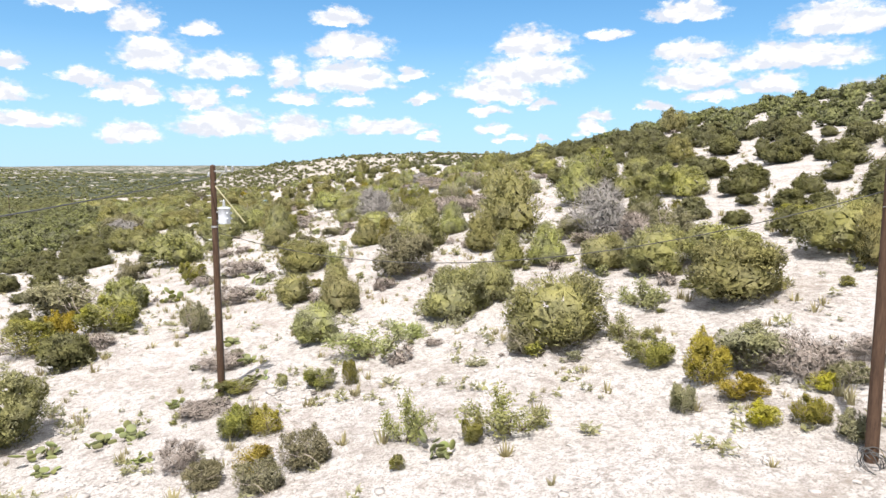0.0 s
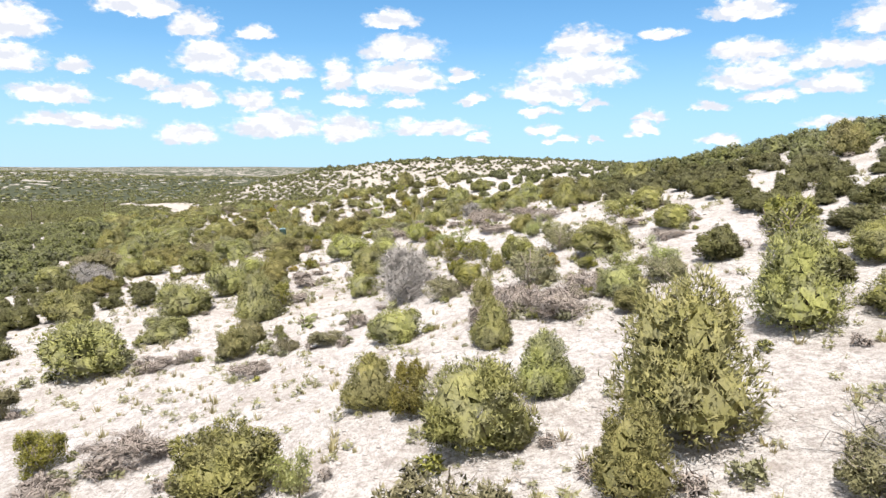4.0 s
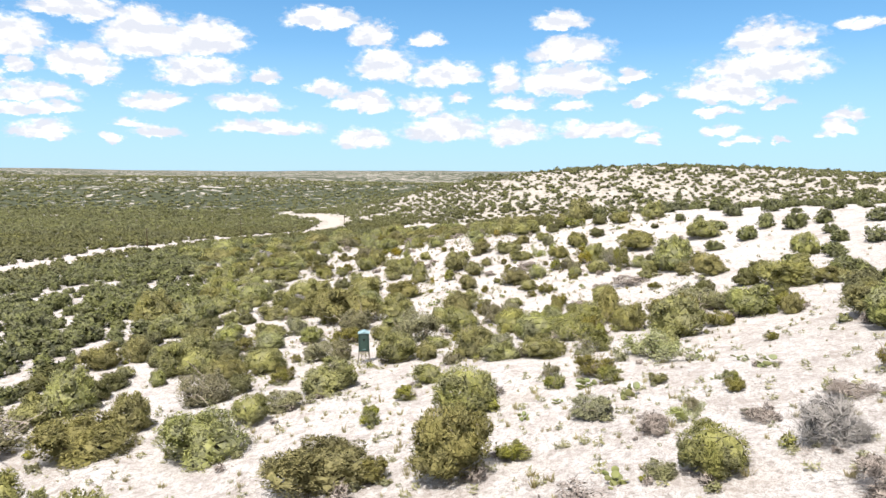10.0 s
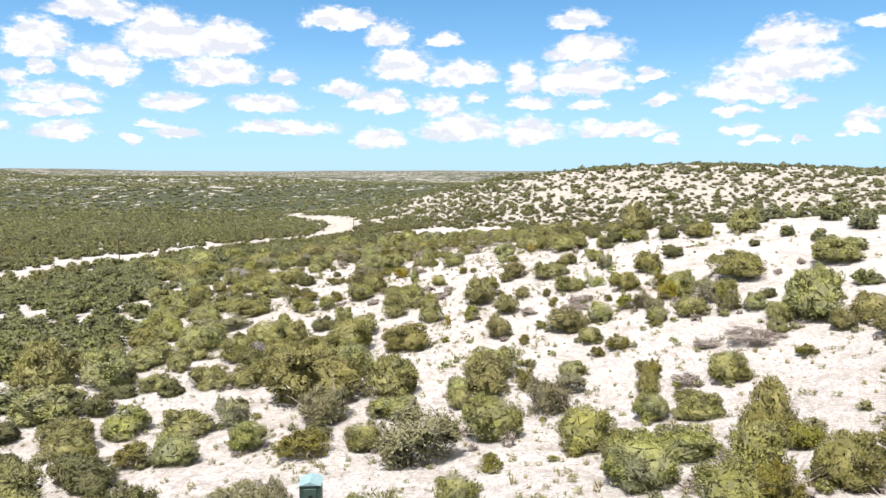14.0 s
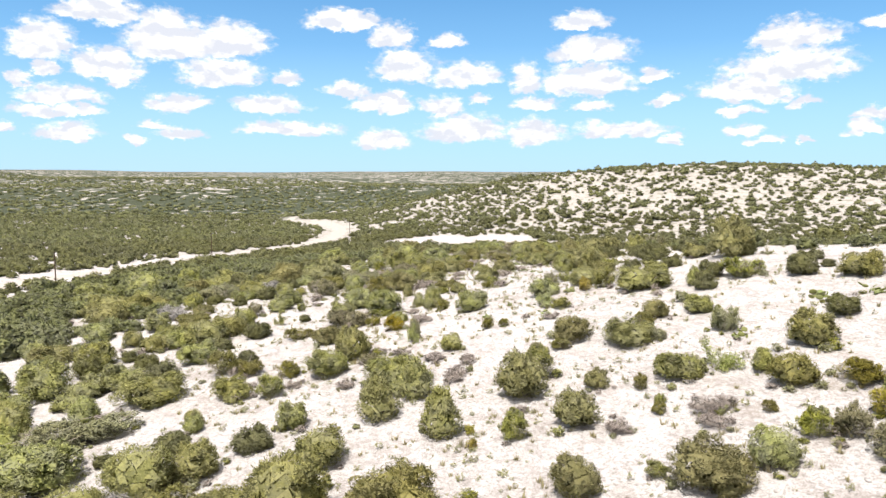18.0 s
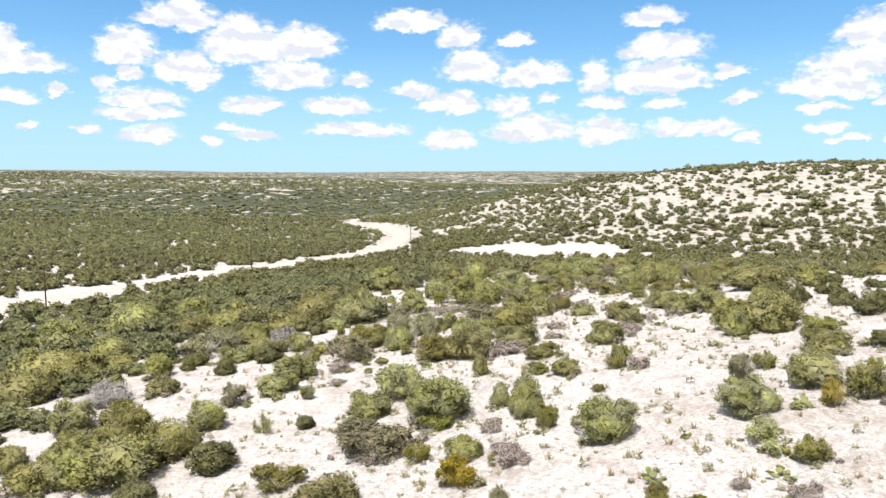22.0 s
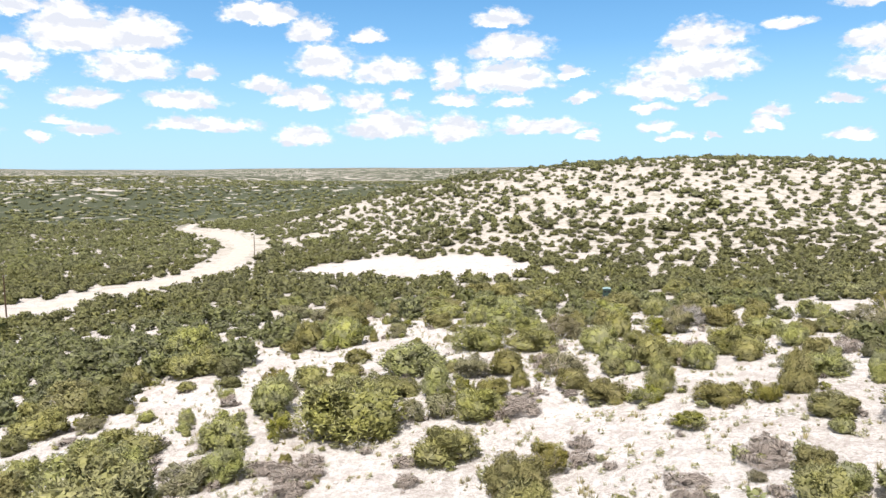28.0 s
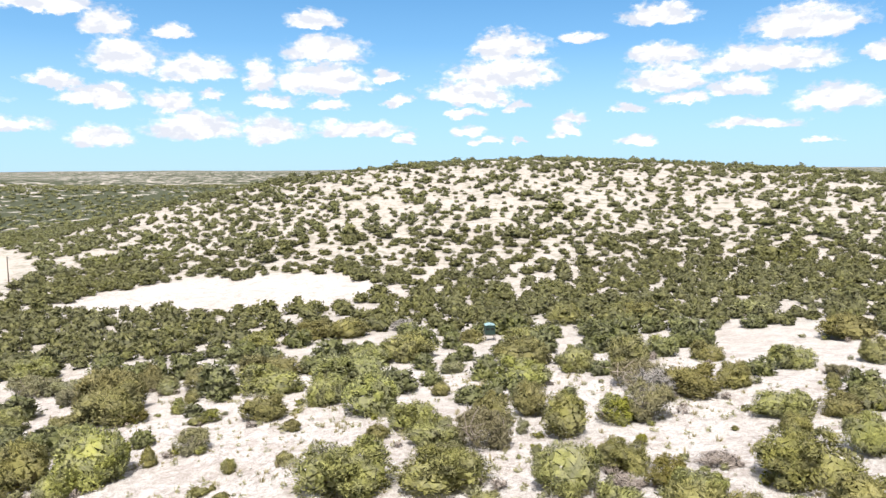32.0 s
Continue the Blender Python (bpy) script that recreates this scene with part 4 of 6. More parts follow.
plants(("y", -56.3, 158.4, 2.8, 1.4), ("W", -63.3, 159.1, 4.1, 2.5), ("y", -31.2, 159.2, 1.4, 0.9), ("J", -53.5, 159.2, 3.1, 2.0), ("W", -23.3, 160.9, 3.1, 1.5), ("s", -36.3, 161.1, 5.3, 3.7), ("W", -20.3, 161.1, 3.8, 1.6), ("y", -44.6, 161.4, 3.7, 1.5), ("s", -4.3, 161.7, 3.2, 1.9), ("y", -14.3, 162.5, 2.7, 1.6), ("J", -50.0, 162.6, 2.7, 2.1), ("J", -26.2, 163.3, 3.5, 3.0), ("J", -41.4, 163.4, 2.8, 1.7), ("C", -15.9, 163.6, 3.1, 3.6), ("w", -62.0, 163.8, 3.6, 2.0), ("w", -56.7, 164.0, 3.9, 1.8), ("s", -7.3, 164.3, 5.4, 2.2), ("J", -32.8, 165.7, 3.9, 3.1))
plants(("j", -72.5, 166.2, 5.6, 2.9), ("s", -54.2, 166.5, 2.8, 2.5), ("w", 6.1, 167.3, 3.3, 1.5), ("s", -47.1, 168.8, 4.0, 2.7), ("J", -22.5, 168.8, 2.4, 1.8), ("w", 1.8, 169.5, 5.8, 3.1), ("W", -19.6, 169.7, 3.4, 1.6), ("w", -42.1, 171.1, 4.0, 1.4), ("s", -30.2, 172.2, 3.4, 2.7), ("j", -37.5, 173.2, 2.1, 1.7), ("w", -50.6, 173.7, 7.5, 4.5), ("j", -82.1, 174.3, 5.9, 4.9), ("j", -44.3, 175.6, 4.4, 3.4), ("c", -23.0, 176.0, 1.9, 1.9), ("j", -75.7, 176.0, 5.3, 3.7), ("W", -69.6, 176.0, 3.3, 1.4), ("j", -38.5, 176.4, 2.0, 1.6), ("J", -17.3, 176.4, 3.1, 2.4))
plants(("W", -63.6, 176.5, 4.2, 1.8), ("g", -20.2, 176.7, 2.4, 0.7), ("s", -29.1, 177.0, 2.6, 1.7), ("j", -36.2, 177.4, 3.8, 3.2), ("W", -59.4, 177.6, 4.2, 2.2), ("y", -33.3, 178.3, 1.4, 1.3), ("J", -56.6, 179.1, 4.9, 3.3), ("y", -23.1, 179.5, 1.9, 1.7), ("W", -46.1, 180.1, 3.7, 2.0), ("w", -80.3, 180.2, 5.1, 2.9), ("W", -51.1, 180.3, 5.2, 3.1), ("y", -11.4, 180.6, 1.6, 0.9), ("j", -71.0, 181.4, 2.0, 1.6), ("y", -23.3, 181.5, 1.3, 0.9), ("y", -33.9, 181.5, 1.4, 0.9), ("J", -29.7, 181.8, 2.5, 1.2), ("W", -37.1, 182.0, 4.5, 2.6), ("w", -4.7, 182.3, 3.2, 2.0))
plants(("j", -72.6, 182.4, 1.7, 1.3), ("w", -76.5, 183.1, 4.8, 2.7), ("p", -42.2, 184.1, 1.2, 0.7), ("y", -33.9, 184.2, 1.0, 0.9), ("p", -41.3, 185.1, 0.7, 0.8), ("J", -66.8, 185.3, 3.9, 2.7), ("W", -72.6, 185.4, 3.3, 1.6), ("m", -36.1, 185.6, 1.4, 1.6), ("g", -14.6, 185.9, 4.9, 1.1), ("j", -7.8, 186.2, 2.2, 1.6), ("y", -28.0, 186.3, 1.4, 0.9), ("W", -60.8, 186.3, 4.8, 2.0), ("g", -18.3, 186.4, 2.5, 0.6), ("j", 6.5, 186.5, 3.4, 3.1), ("W", -56.8, 187.0, 4.7, 2.0), ("p", -32.3, 187.1, 1.0, 0.5), ("d", -65.3, 187.2, 2.2, 1.4), ("j", -12.7, 187.6, 1.8, 1.2))
plants(("p", -21.2, 188.0, 0.9, 0.5), ("y", -26.4, 188.1, 2.1, 1.5), ("j", -5.1, 188.2, 3.8, 2.4), ("p", -38.2, 188.4, 1.1, 0.4), ("J", -54.8, 188.7, 4.5, 3.6), ("J", -65.6, 189.4, 4.2, 3.3), ("j", -83.0, 189.7, 3.9, 2.5), ("w", -74.6, 189.8, 5.6, 2.9), ("W", -48.3, 190.0, 5.0, 2.6), ("j", -9.4, 190.3, 5.0, 4.5), ("j", -12.2, 190.3, 2.3, 1.9), ("J", -29.2, 190.5, 2.4, 1.6), ("y", -35.8, 190.6, 1.1, 1.0), ("p", -42.1, 191.6, 1.0, 0.5), ("j", -12.1, 192.2, 2.4, 1.5), ("g", -36.1, 192.2, 0.8, 0.6), ("j", -63.5, 192.2, 3.0, 2.3), ("j", -81.4, 192.7, 3.1, 2.4))
plants(("J", -39.2, 193.1, 2.6, 2.3), ("y", -23.1, 193.4, 1.2, 0.9), ("s", -78.5, 194.6, 5.0, 2.1), ("j", -13.8, 194.9, 2.1, 1.7), ("W", -32.1, 194.9, 4.2, 2.3), ("J", -22.9, 195.0, 1.9, 1.4), ("y", -35.0, 195.2, 1.2, 0.9), ("j", -56.1, 195.4, 3.4, 2.4), ("y", -16.4, 195.5, 2.6, 3.2), ("j", -85.3, 195.8, 4.5, 3.3), ("j", -8.5, 196.2, 4.5, 3.2), ("j", -19.7, 196.2, 3.1, 2.0), ("J", -28.8, 196.7, 2.6, 2.1), ("s", -23.4, 196.9, 2.3, 1.7), ("s", -75.4, 197.5, 4.2, 1.7), ("j", -68.4, 198.2, 1.5, 1.2), ("o", -46.7, 198.3, 0.9, 0.6), ("s", -24.6, 199.1, 2.1, 1.9))
plants(("y", -26.4, 199.3, 2.0, 1.6), ("j", -69.4, 199.5, 1.4, 1.3), ("c", -80.4, 199.6, 2.6, 2.1), ("s", -18.1, 199.8, 3.5, 2.4), ("w", -89.6, 199.8, 4.2, 2.2), ("y", -44.1, 199.9, 2.0, 1.8), ("c", -49.4, 200.1, 2.9, 3.3), ("j", -61.2, 200.2, 2.5, 1.8), ("o", -47.4, 200.6, 0.8, 0.7), ("g", -37.5, 200.7, 1.6, 0.8), ("g", -31.6, 201.1, 2.2, 0.5), ("o", -22.0, 201.5, 2.5, 1.9), ("j", -40.3, 201.7, 3.1, 2.1), ("y", -28.6, 202.0, 1.0, 0.7), ("J", -84.5, 202.1, 2.9, 1.2), ("J", -20.9, 202.3, 3.2, 2.9), ("c", -55.1, 202.4, 3.4, 3.3), ("g", -32.3, 203.0, 2.0, 1.0))
plants(("g", -31.1, 203.1, 1.6, 0.8), ("y", -35.1, 203.1, 1.0, 0.8), ("W", -77.3, 203.9, 5.8, 2.4), ("y", -35.1, 204.5, 0.8, 0.7), ("W", -69.7, 204.9, 3.1, 1.9), ("w", -85.7, 205.3, 3.5, 1.9), ("j", -91.1, 205.4, 5.1, 3.5), ("y", -66.4, 205.5, 2.3, 1.9), ("y", -23.0, 205.9, 2.8, 1.3), ("j", -26.8, 205.9, 2.8, 2.2), ("c", -53.7, 206.5, 2.9, 3.1), ("y", -36.5, 206.5, 1.0, 0.9), ("j", -45.1, 206.8, 3.9, 3.3), ("w", -14.4, 207.3, 6.0, 2.6), ("w", -83.5, 207.4, 3.9, 2.3), ("y", -36.6, 207.4, 0.9, 0.8), ("j", -39.7, 207.6, 1.8, 1.4), ("g", -65.5, 207.7, 1.4, 0.5))
plants(("g", -60.5, 207.8, 1.6, 0.7), ("w", -34.0, 208.4, 3.3, 1.8), ("c", -28.4, 208.4, 1.7, 1.6), ("j", -4.4, 208.8, 5.0, 2.7), ("W", -56.4, 209.2, 5.5, 2.3), ("y", -46.6, 209.4, 2.0, 0.8), ("m", -31.5, 209.5, 2.0, 2.1), ("g", -51.6, 210.0, 2.0, 0.7), ("y", -71.4, 210.2, 2.3, 1.4), ("y", -67.5, 210.2, 2.0, 1.4), ("y", -44.6, 210.2, 2.8, 2.5), ("J", -63.7, 210.6, 3.5, 2.4), ("y", -74.7, 210.6, 3.1, 2.2), ("g", -51.8, 211.3, 1.9, 0.5), ("j", -24.8, 212.7, 3.6, 2.4), ("j", -93.4, 213.8, 4.2, 2.8), ("y", -16.9, 213.8, 1.4, 1.1), ("g", -51.6, 213.8, 1.5, 0.6))
plants(("s", -61.3, 214.3, 1.9, 0.9), ("g", -55.0, 214.6, 2.1, 0.5), ("w", -80.8, 214.8, 3.9, 2.2), ("g", -51.9, 215.0, 1.2, 0.5), ("w", -101.0, 215.1, 4.5, 2.0), ("p", -29.5, 215.2, 1.3, 0.8), ("s", -45.8, 215.3, 1.2, 0.9), ("j", -103.6, 215.3, 3.1, 2.3), ("j", -63.8, 215.8, 3.5, 2.9), ("s", -35.6, 216.0, 1.2, 1.1), ("y", -43.7, 216.0, 1.9, 0.8), ("g", -58.8, 216.0, 1.9, 0.5), ("W", -38.3, 216.3, 4.1, 2.2), ("g", -61.2, 216.8, 1.2, 0.6), ("s", -30.5, 216.9, 2.2, 2.3), ("J", -54.2, 217.2, 2.0, 1.6), ("J", -43.2, 218.0, 3.2, 2.3), ("j", -90.3, 219.5, 3.4, 1.8))
plants(("m", -59.0, 219.7, 1.2, 1.8), ("j", -87.9, 220.6, 3.0, 2.2), ("s", -59.3, 220.7, 1.2, 2.2), ("y", -37.1, 220.8, 1.9, 1.0), ("j", -94.9, 220.9, 2.4, 1.9), ("w", -69.3, 221.2, 3.5, 1.8), ("j", -84.9, 221.7, 4.8, 2.9), ("J", -36.3, 222.6, 2.4, 1.7), ("p", -18.6, 222.9, 1.9, 0.9), ("y", -74.0, 223.0, 2.8, 1.3), ("y", -52.3, 223.0, 1.2, 0.9), ("j", -102.6, 223.1, 3.7, 2.5), ("p", -22.6, 223.1, 1.8, 0.9), ("y", -50.6, 223.2, 1.2, 0.7), ("j", -32.5, 223.6, 2.8, 1.5), ("W", -92.3, 224.0, 3.9, 1.6), ("y", -52.6, 224.2, 1.2, 0.8), ("o", -63.1, 224.6, 2.0, 1.6))
plants(("g", -46.3, 225.0, 1.6, 0.4), ("g", -49.0, 225.6, 0.9, 0.5), ("p", -53.1, 225.8, 1.2, 0.6), ("J", -85.0, 225.9, 3.8, 2.6), ("p", -47.3, 227.0, 1.2, 0.5), ("s", -33.9, 227.2, 1.5, 1.2), ("j", -97.0, 227.5, 3.5, 2.3), ("y", -67.0, 227.6, 1.5, 1.2), ("W", -91.2, 227.7, 4.1, 2.5), ("g", -61.0, 227.8, 2.0, 0.6), ("J", -64.2, 228.0, 2.3, 1.1), ("w", -18.4, 228.7, 3.6, 2.3), ("s", -70.7, 228.8, 5.3, 2.1), ("y", -45.8, 228.9, 1.7, 1.3), ("g", -61.8, 229.0, 1.8, 0.4), ("j", -12.3, 229.7, 4.4, 3.3), ("m", -47.9, 230.4, 2.1, 1.3), ("J", -86.0, 230.5, 2.7, 2.2))
plants(("p", -52.0, 230.8, 0.7, 0.5), ("m", -81.2, 230.8, 1.1, 1.7), ("y", -95.9, 231.2, 2.5, 1.0), ("W", -56.5, 231.8, 3.6, 2.3), ("g", -63.9, 232.2, 1.5, 0.4), ("j", -110.1, 232.5, 5.4, 3.2), ("y", -60.4, 232.6, 1.3, 1.2), ("y", -68.4, 233.1, 2.4, 1.0), ("d", -99.6, 233.2, 4.0, 2.0), ("c", -32.8, 233.5, 1.7, 1.9), ("g", -64.4, 233.7, 1.3, 0.4), ("y", -60.8, 234.0, 1.5, 1.1), ("w", -37.9, 234.5, 5.4, 2.8), ("J", -68.7, 234.9, 4.5, 2.9), ("W", -48.9, 235.0, 3.2, 1.9), ("W", -75.0, 235.4, 3.2, 1.9), ("p", -46.0, 235.4, 1.1, 0.5), ("C", -62.6, 235.5, 2.5, 2.8))
plants(("s", -88.0, 235.7, 2.1, 1.9), ("o", -44.3, 235.8, 1.4, 1.6), ("y", -28.1, 236.1, 4.0, 2.2), ("j", -97.0, 236.7, 3.0, 1.3), ("y", -42.4, 237.5, 2.3, 2.6), ("C", -65.2, 237.6, 1.5, 1.7), ("y", -82.1, 237.8, 1.1, 1.3), ("w", -112.2, 238.7, 5.2, 3.1), ("w", -86.2, 239.3, 3.3, 1.8), ("j", -74.4, 239.6, 4.0, 2.8), ("y", -58.6, 239.8, 1.1, 0.5), ("J", -45.1, 239.8, 3.3, 2.2), ("j", -102.3, 241.2, 3.0, 2.2), ("j", -118.3, 241.4, 7.5, 3.6), ("s", -49.5, 242.0, 1.5, 1.8), ("g", -82.1, 242.3, 1.8, 0.4), ("w", -87.5, 243.5, 3.8, 2.2), ("w", -111.8, 243.6, 5.0, 2.3))
plants(("y", -48.0, 244.2, 1.4, 1.3), ("y", -49.5, 244.5, 1.1, 1.2), ("c", -69.7, 245.1, 1.4, 1.8), ("j", -62.3, 245.1, 2.3, 1.2), ("j", -80.8, 245.5, 0.7, 0.5), ("y", -65.0, 245.6, 2.1, 0.8), ("g", -56.8, 245.7, 1.8, 1.0), ("g", -84.3, 246.0, 2.2, 0.8), ("y", -58.6, 246.3, 1.6, 1.2), ("W", -98.8, 248.4, 3.9, 1.6), ("W", -43.9, 248.6, 3.7, 1.7), ("j", -28.4, 248.9, 5.3, 4.8), ("J", -81.4, 249.1, 1.3, 0.5), ("s", -85.2, 249.3, 4.5, 2.6), ("y", -58.9, 249.7, 1.7, 1.1), ("y", -89.8, 249.8, 1.2, 1.1), ("s", -105.4, 249.9, 4.0, 2.4), ("j", -118.8, 250.0, 4.5, 2.7))
plants(("y", -76.6, 250.2, 3.7, 2.3), ("W", -73.1, 250.5, 4.4, 2.7), ("J", -66.3, 250.8, 2.6, 1.1), ("g", -91.2, 251.1, 1.4, 1.1), ("J", -97.5, 251.2, 3.3, 2.2), ("y", -80.6, 252.3, 1.2, 0.9), ("p", -51.6, 252.4, 1.3, 0.5), ("J", -91.0, 252.8, 1.8, 1.3), ("g", -69.9, 253.1, 3.4, 1.0), ("w", -32.5, 253.3, 3.3, 1.7), ("y", -66.1, 253.6, 1.7, 0.7), ("j", -97.3, 254.0, 2.0, 1.3), ("J", -82.7, 255.2, 2.9, 2.6), ("j", -95.5, 255.3, 3.0, 2.2), ("s", -107.0, 255.8, 3.9, 2.6), ("y", -43.8, 256.2, 3.0, 1.2), ("p", -57.3, 256.3, 0.9, 0.3), ("W", -87.3, 256.4, 3.8, 2.4))
plants(("W", -70.0, 256.8, 4.4, 1.9), ("W", -61.6, 256.8, 3.3, 2.0), ("C", -50.3, 257.0, 2.6, 2.5), ("d", -99.4, 257.6, 3.8, 2.1), ("W", -75.7, 258.8, 4.4, 2.4), ("g", -67.0, 258.9, 1.6, 0.6), ("g", -59.5, 259.0, 1.1, 0.6), ("j", -138.5, 259.2, 7.5, 4.0), ("j", -47.6, 259.3, 4.9, 3.3), ("g", -81.5, 259.7, 1.2, 0.4), ("p", -54.3, 260.0, 1.1, 0.5), ("w", -106.1, 260.5, 4.6, 2.2), ("w", -50.6, 261.2, 3.6, 2.1), ("p", -55.7, 261.4, 1.1, 0.4), ("g", -61.0, 261.4, 2.6, 0.7), ("g", -59.3, 261.7, 0.9, 0.4), ("s", -83.6, 263.0, 3.4, 2.4), ("w", -47.0, 263.0, 4.4, 2.6))
plants(("o", -51.0, 263.3, 1.4, 0.8), ("g", -60.6, 263.7, 2.2, 0.6), ("g", -68.2, 263.8, 1.8, 0.7), ("p", -57.5, 264.1, 1.2, 0.4), ("y", -96.1, 264.9, 1.0, 1.3), ("g", -68.5, 265.3, 1.8, 0.6), ("y", -93.7, 265.4, 1.7, 1.2), ("o", -50.4, 265.9, 1.1, 0.6), ("w", -73.7, 266.1, 4.6, 2.6), ("j", -66.8, 266.5, 0.6, 0.4), ("j", -60.9, 266.5, 2.9, 1.6), ("w", -121.9, 266.7, 4.4, 2.3), ("j", -134.1, 267.3, 7.5, 4.9), ("s", -89.2, 267.4, 3.3, 2.2), ("w", -107.2, 268.4, 5.7, 2.4), ("y", -50.5, 268.5, 2.6, 1.6), ("g", -59.4, 269.7, 1.8, 0.7), ("J", -47.8, 270.2, 3.4, 2.6))
plants(("w", -100.0, 270.2, 3.6, 1.7), ("w", -62.4, 270.7, 3.4, 2.0), ("j", -83.8, 270.7, 2.2, 1.6), ("s", -80.0, 270.9, 5.1, 2.7), ("j", -56.2, 271.7, 3.3, 2.2), ("w", -52.9, 271.8, 3.9, 2.1), ("w", -118.8, 272.4, 8.0, 3.4), ("j", -106.7, 274.3, 6.2, 4.1), ("j", -73.4, 275.2, 3.0, 2.3), ("w", -99.5, 275.6, 7.1, 4.2), ("w", -68.0, 275.6, 3.1, 1.3), ("j", -115.7, 276.0, 1.0, 0.7), ("j", -131.1, 276.7, 5.3, 4.2), ("j", -59.1, 276.9, 2.8, 2.3), ("w", -54.2, 277.7, 4.3, 1.8), ("p", -62.0, 278.0, 1.1, 0.5), ("g", -64.9, 278.2, 2.1, 0.7), ("g", -60.6, 278.7, 1.4, 0.3))
plants(("J", -57.3, 279.1, 2.0, 1.3), ("g", -88.8, 280.5, 2.3, 0.7), ("g", -64.6, 280.6, 2.0, 0.4), ("W", -74.3, 280.7, 3.5, 2.3), ("s", -61.3, 280.7, 1.1, 0.5), ("W", -103.5, 281.3, 6.7, 2.8), ("J", -58.2, 281.6, 2.1, 1.3), ("s", -96.7, 281.6, 3.7, 1.7), ("w", -110.0, 281.8, 3.2, 2.0), ("g", -81.3, 281.8, 1.5, 0.8), ("g", -89.7, 282.6, 2.2, 0.6), ("J", -94.6, 282.8, 3.0, 2.3), ("g", -88.4, 283.3, 2.0, 0.7), ("g", -60.2, 283.4, 3.2, 0.6), ("g", -69.0, 283.5, 0.9, 0.5), ("g", -92.2, 283.9, 2.5, 0.6), ("y", -72.8, 284.0, 2.4, 2.0), ("g", -70.7, 285.1, 1.9, 0.7))
plants(("g", -59.7, 285.2, 2.5, 0.5), ("j", -91.2, 285.3, 1.0, 0.7), ("j", -120.5, 285.5, 1.9, 1.0), ("g", -89.4, 285.5, 2.0, 0.5), ("g", -82.4, 285.6, 1.9, 0.4), ("g", -72.0, 286.0, 1.1, 0.5), ("W", -79.8, 286.1, 4.1, 2.2), ("w", -105.0, 286.9, 4.7, 2.0), ("J", -55.2, 287.2, 1.5, 0.8), ("g", -70.8, 287.9, 1.9, 0.4), ("w", -48.5, 288.0, 7.1, 3.0), ("j", -97.9, 288.9, 3.8, 2.5), ("g", -113.5, 290.3, 1.7, 0.5), ("y", -93.8, 290.3, 2.4, 1.9), ("y", -63.5, 290.4, 2.5, 1.0), ("j", -102.5, 290.7, 0.8, 0.5), ("W", -54.6, 290.8, 3.3, 1.4), ("w", -88.8, 291.9, 7.6, 4.1))
plants(("c", -103.6, 292.1, 1.3, 0.8), ("j", -42.4, 292.8, 3.8, 3.0), ("w", -119.2, 293.4, 4.8, 2.7), ("s", -114.4, 294.0, 2.3, 1.4), ("c", -104.7, 294.2, 1.4, 1.1), ("s", -84.4, 294.5, 1.8, 1.9), ("y", -57.7, 295.3, 2.3, 1.4), ("j", -109.4, 295.3, 1.5, 0.9), ("j", -105.5, 295.4, 1.5, 1.1), ("g", -75.9, 295.5, 3.2, 1.0), ("W", -61.0, 295.5, 3.5, 1.5), ("y", -115.6, 295.6, 2.6, 1.0), ("w", -79.1, 295.8, 4.2, 2.4), ("s", -82.4, 295.9, 2.7, 2.0), ("j", -97.6, 296.6, 3.8, 3.3), ("C", -55.4, 296.7, 2.7, 3.1), ("y", -66.1, 296.8, 2.4, 1.2), ("c", -49.4, 298.1, 1.3, 1.4))
plants(("g", -76.1, 298.2, 2.8, 0.6), ("W", -69.2, 298.3, 3.5, 1.7), ("c", -113.6, 298.4, 0.9, 0.8), ("C", -64.9, 299.1, 2.6, 3.0), ("g", -103.4, 299.1, 1.6, 1.1), ("j", -114.0, 299.1, 1.0, 0.7), ("j", -49.1, 299.2, 1.3, 2.2), ("y", -81.3, 299.8, 2.4, 1.8), ("g", -72.1, 300.0, 1.4, 0.4), ("J", -78.7, 300.4, 2.9, 1.9), ("W", -90.2, 300.5, 5.2, 2.2), ("C", -83.8, 300.8, 3.0, 3.1), ("g", -75.3, 300.9, 2.1, 0.5), ("s", -99.5, 301.2, 4.0, 2.0), ("m", -105.6, 301.4, 1.5, 1.6), ("w", -52.3, 301.4, 3.5, 2.1), ("w", -121.9, 301.6, 6.2, 2.6), ("W", -87.7, 301.6, 3.9, 1.7))
plants(("J", -72.0, 301.9, 2.8, 1.7), ("J", -94.8, 302.4, 1.9, 1.5), ("j", -114.9, 302.5, 0.8, 0.5), ("C", -76.7, 303.1, 1.7, 1.7), ("j", -97.7, 304.7, 3.5, 2.3), ("j", -111.9, 305.5, 2.1, 0.9), ("j", -94.6, 305.7, 2.4, 1.3), ("s", -53.8, 305.8, 2.2, 1.0), ("J", -66.9, 306.0, 1.5, 1.2), ("J", -68.5, 306.0, 2.1, 1.5), ("y", -102.3, 306.3, 2.5, 1.8), ("J", -60.8, 306.7, 3.0, 2.5), ("s", -73.0, 306.9, 4.3, 1.9), ("s", -81.6, 307.1, 3.6, 2.1), ("j", -78.5, 307.4, 3.2, 2.2), ("j", -119.8, 307.9, 3.1, 2.2), ("j", -64.9, 309.0, 3.2, 2.9), ("c", -49.5, 309.1, 1.2, 0.9))
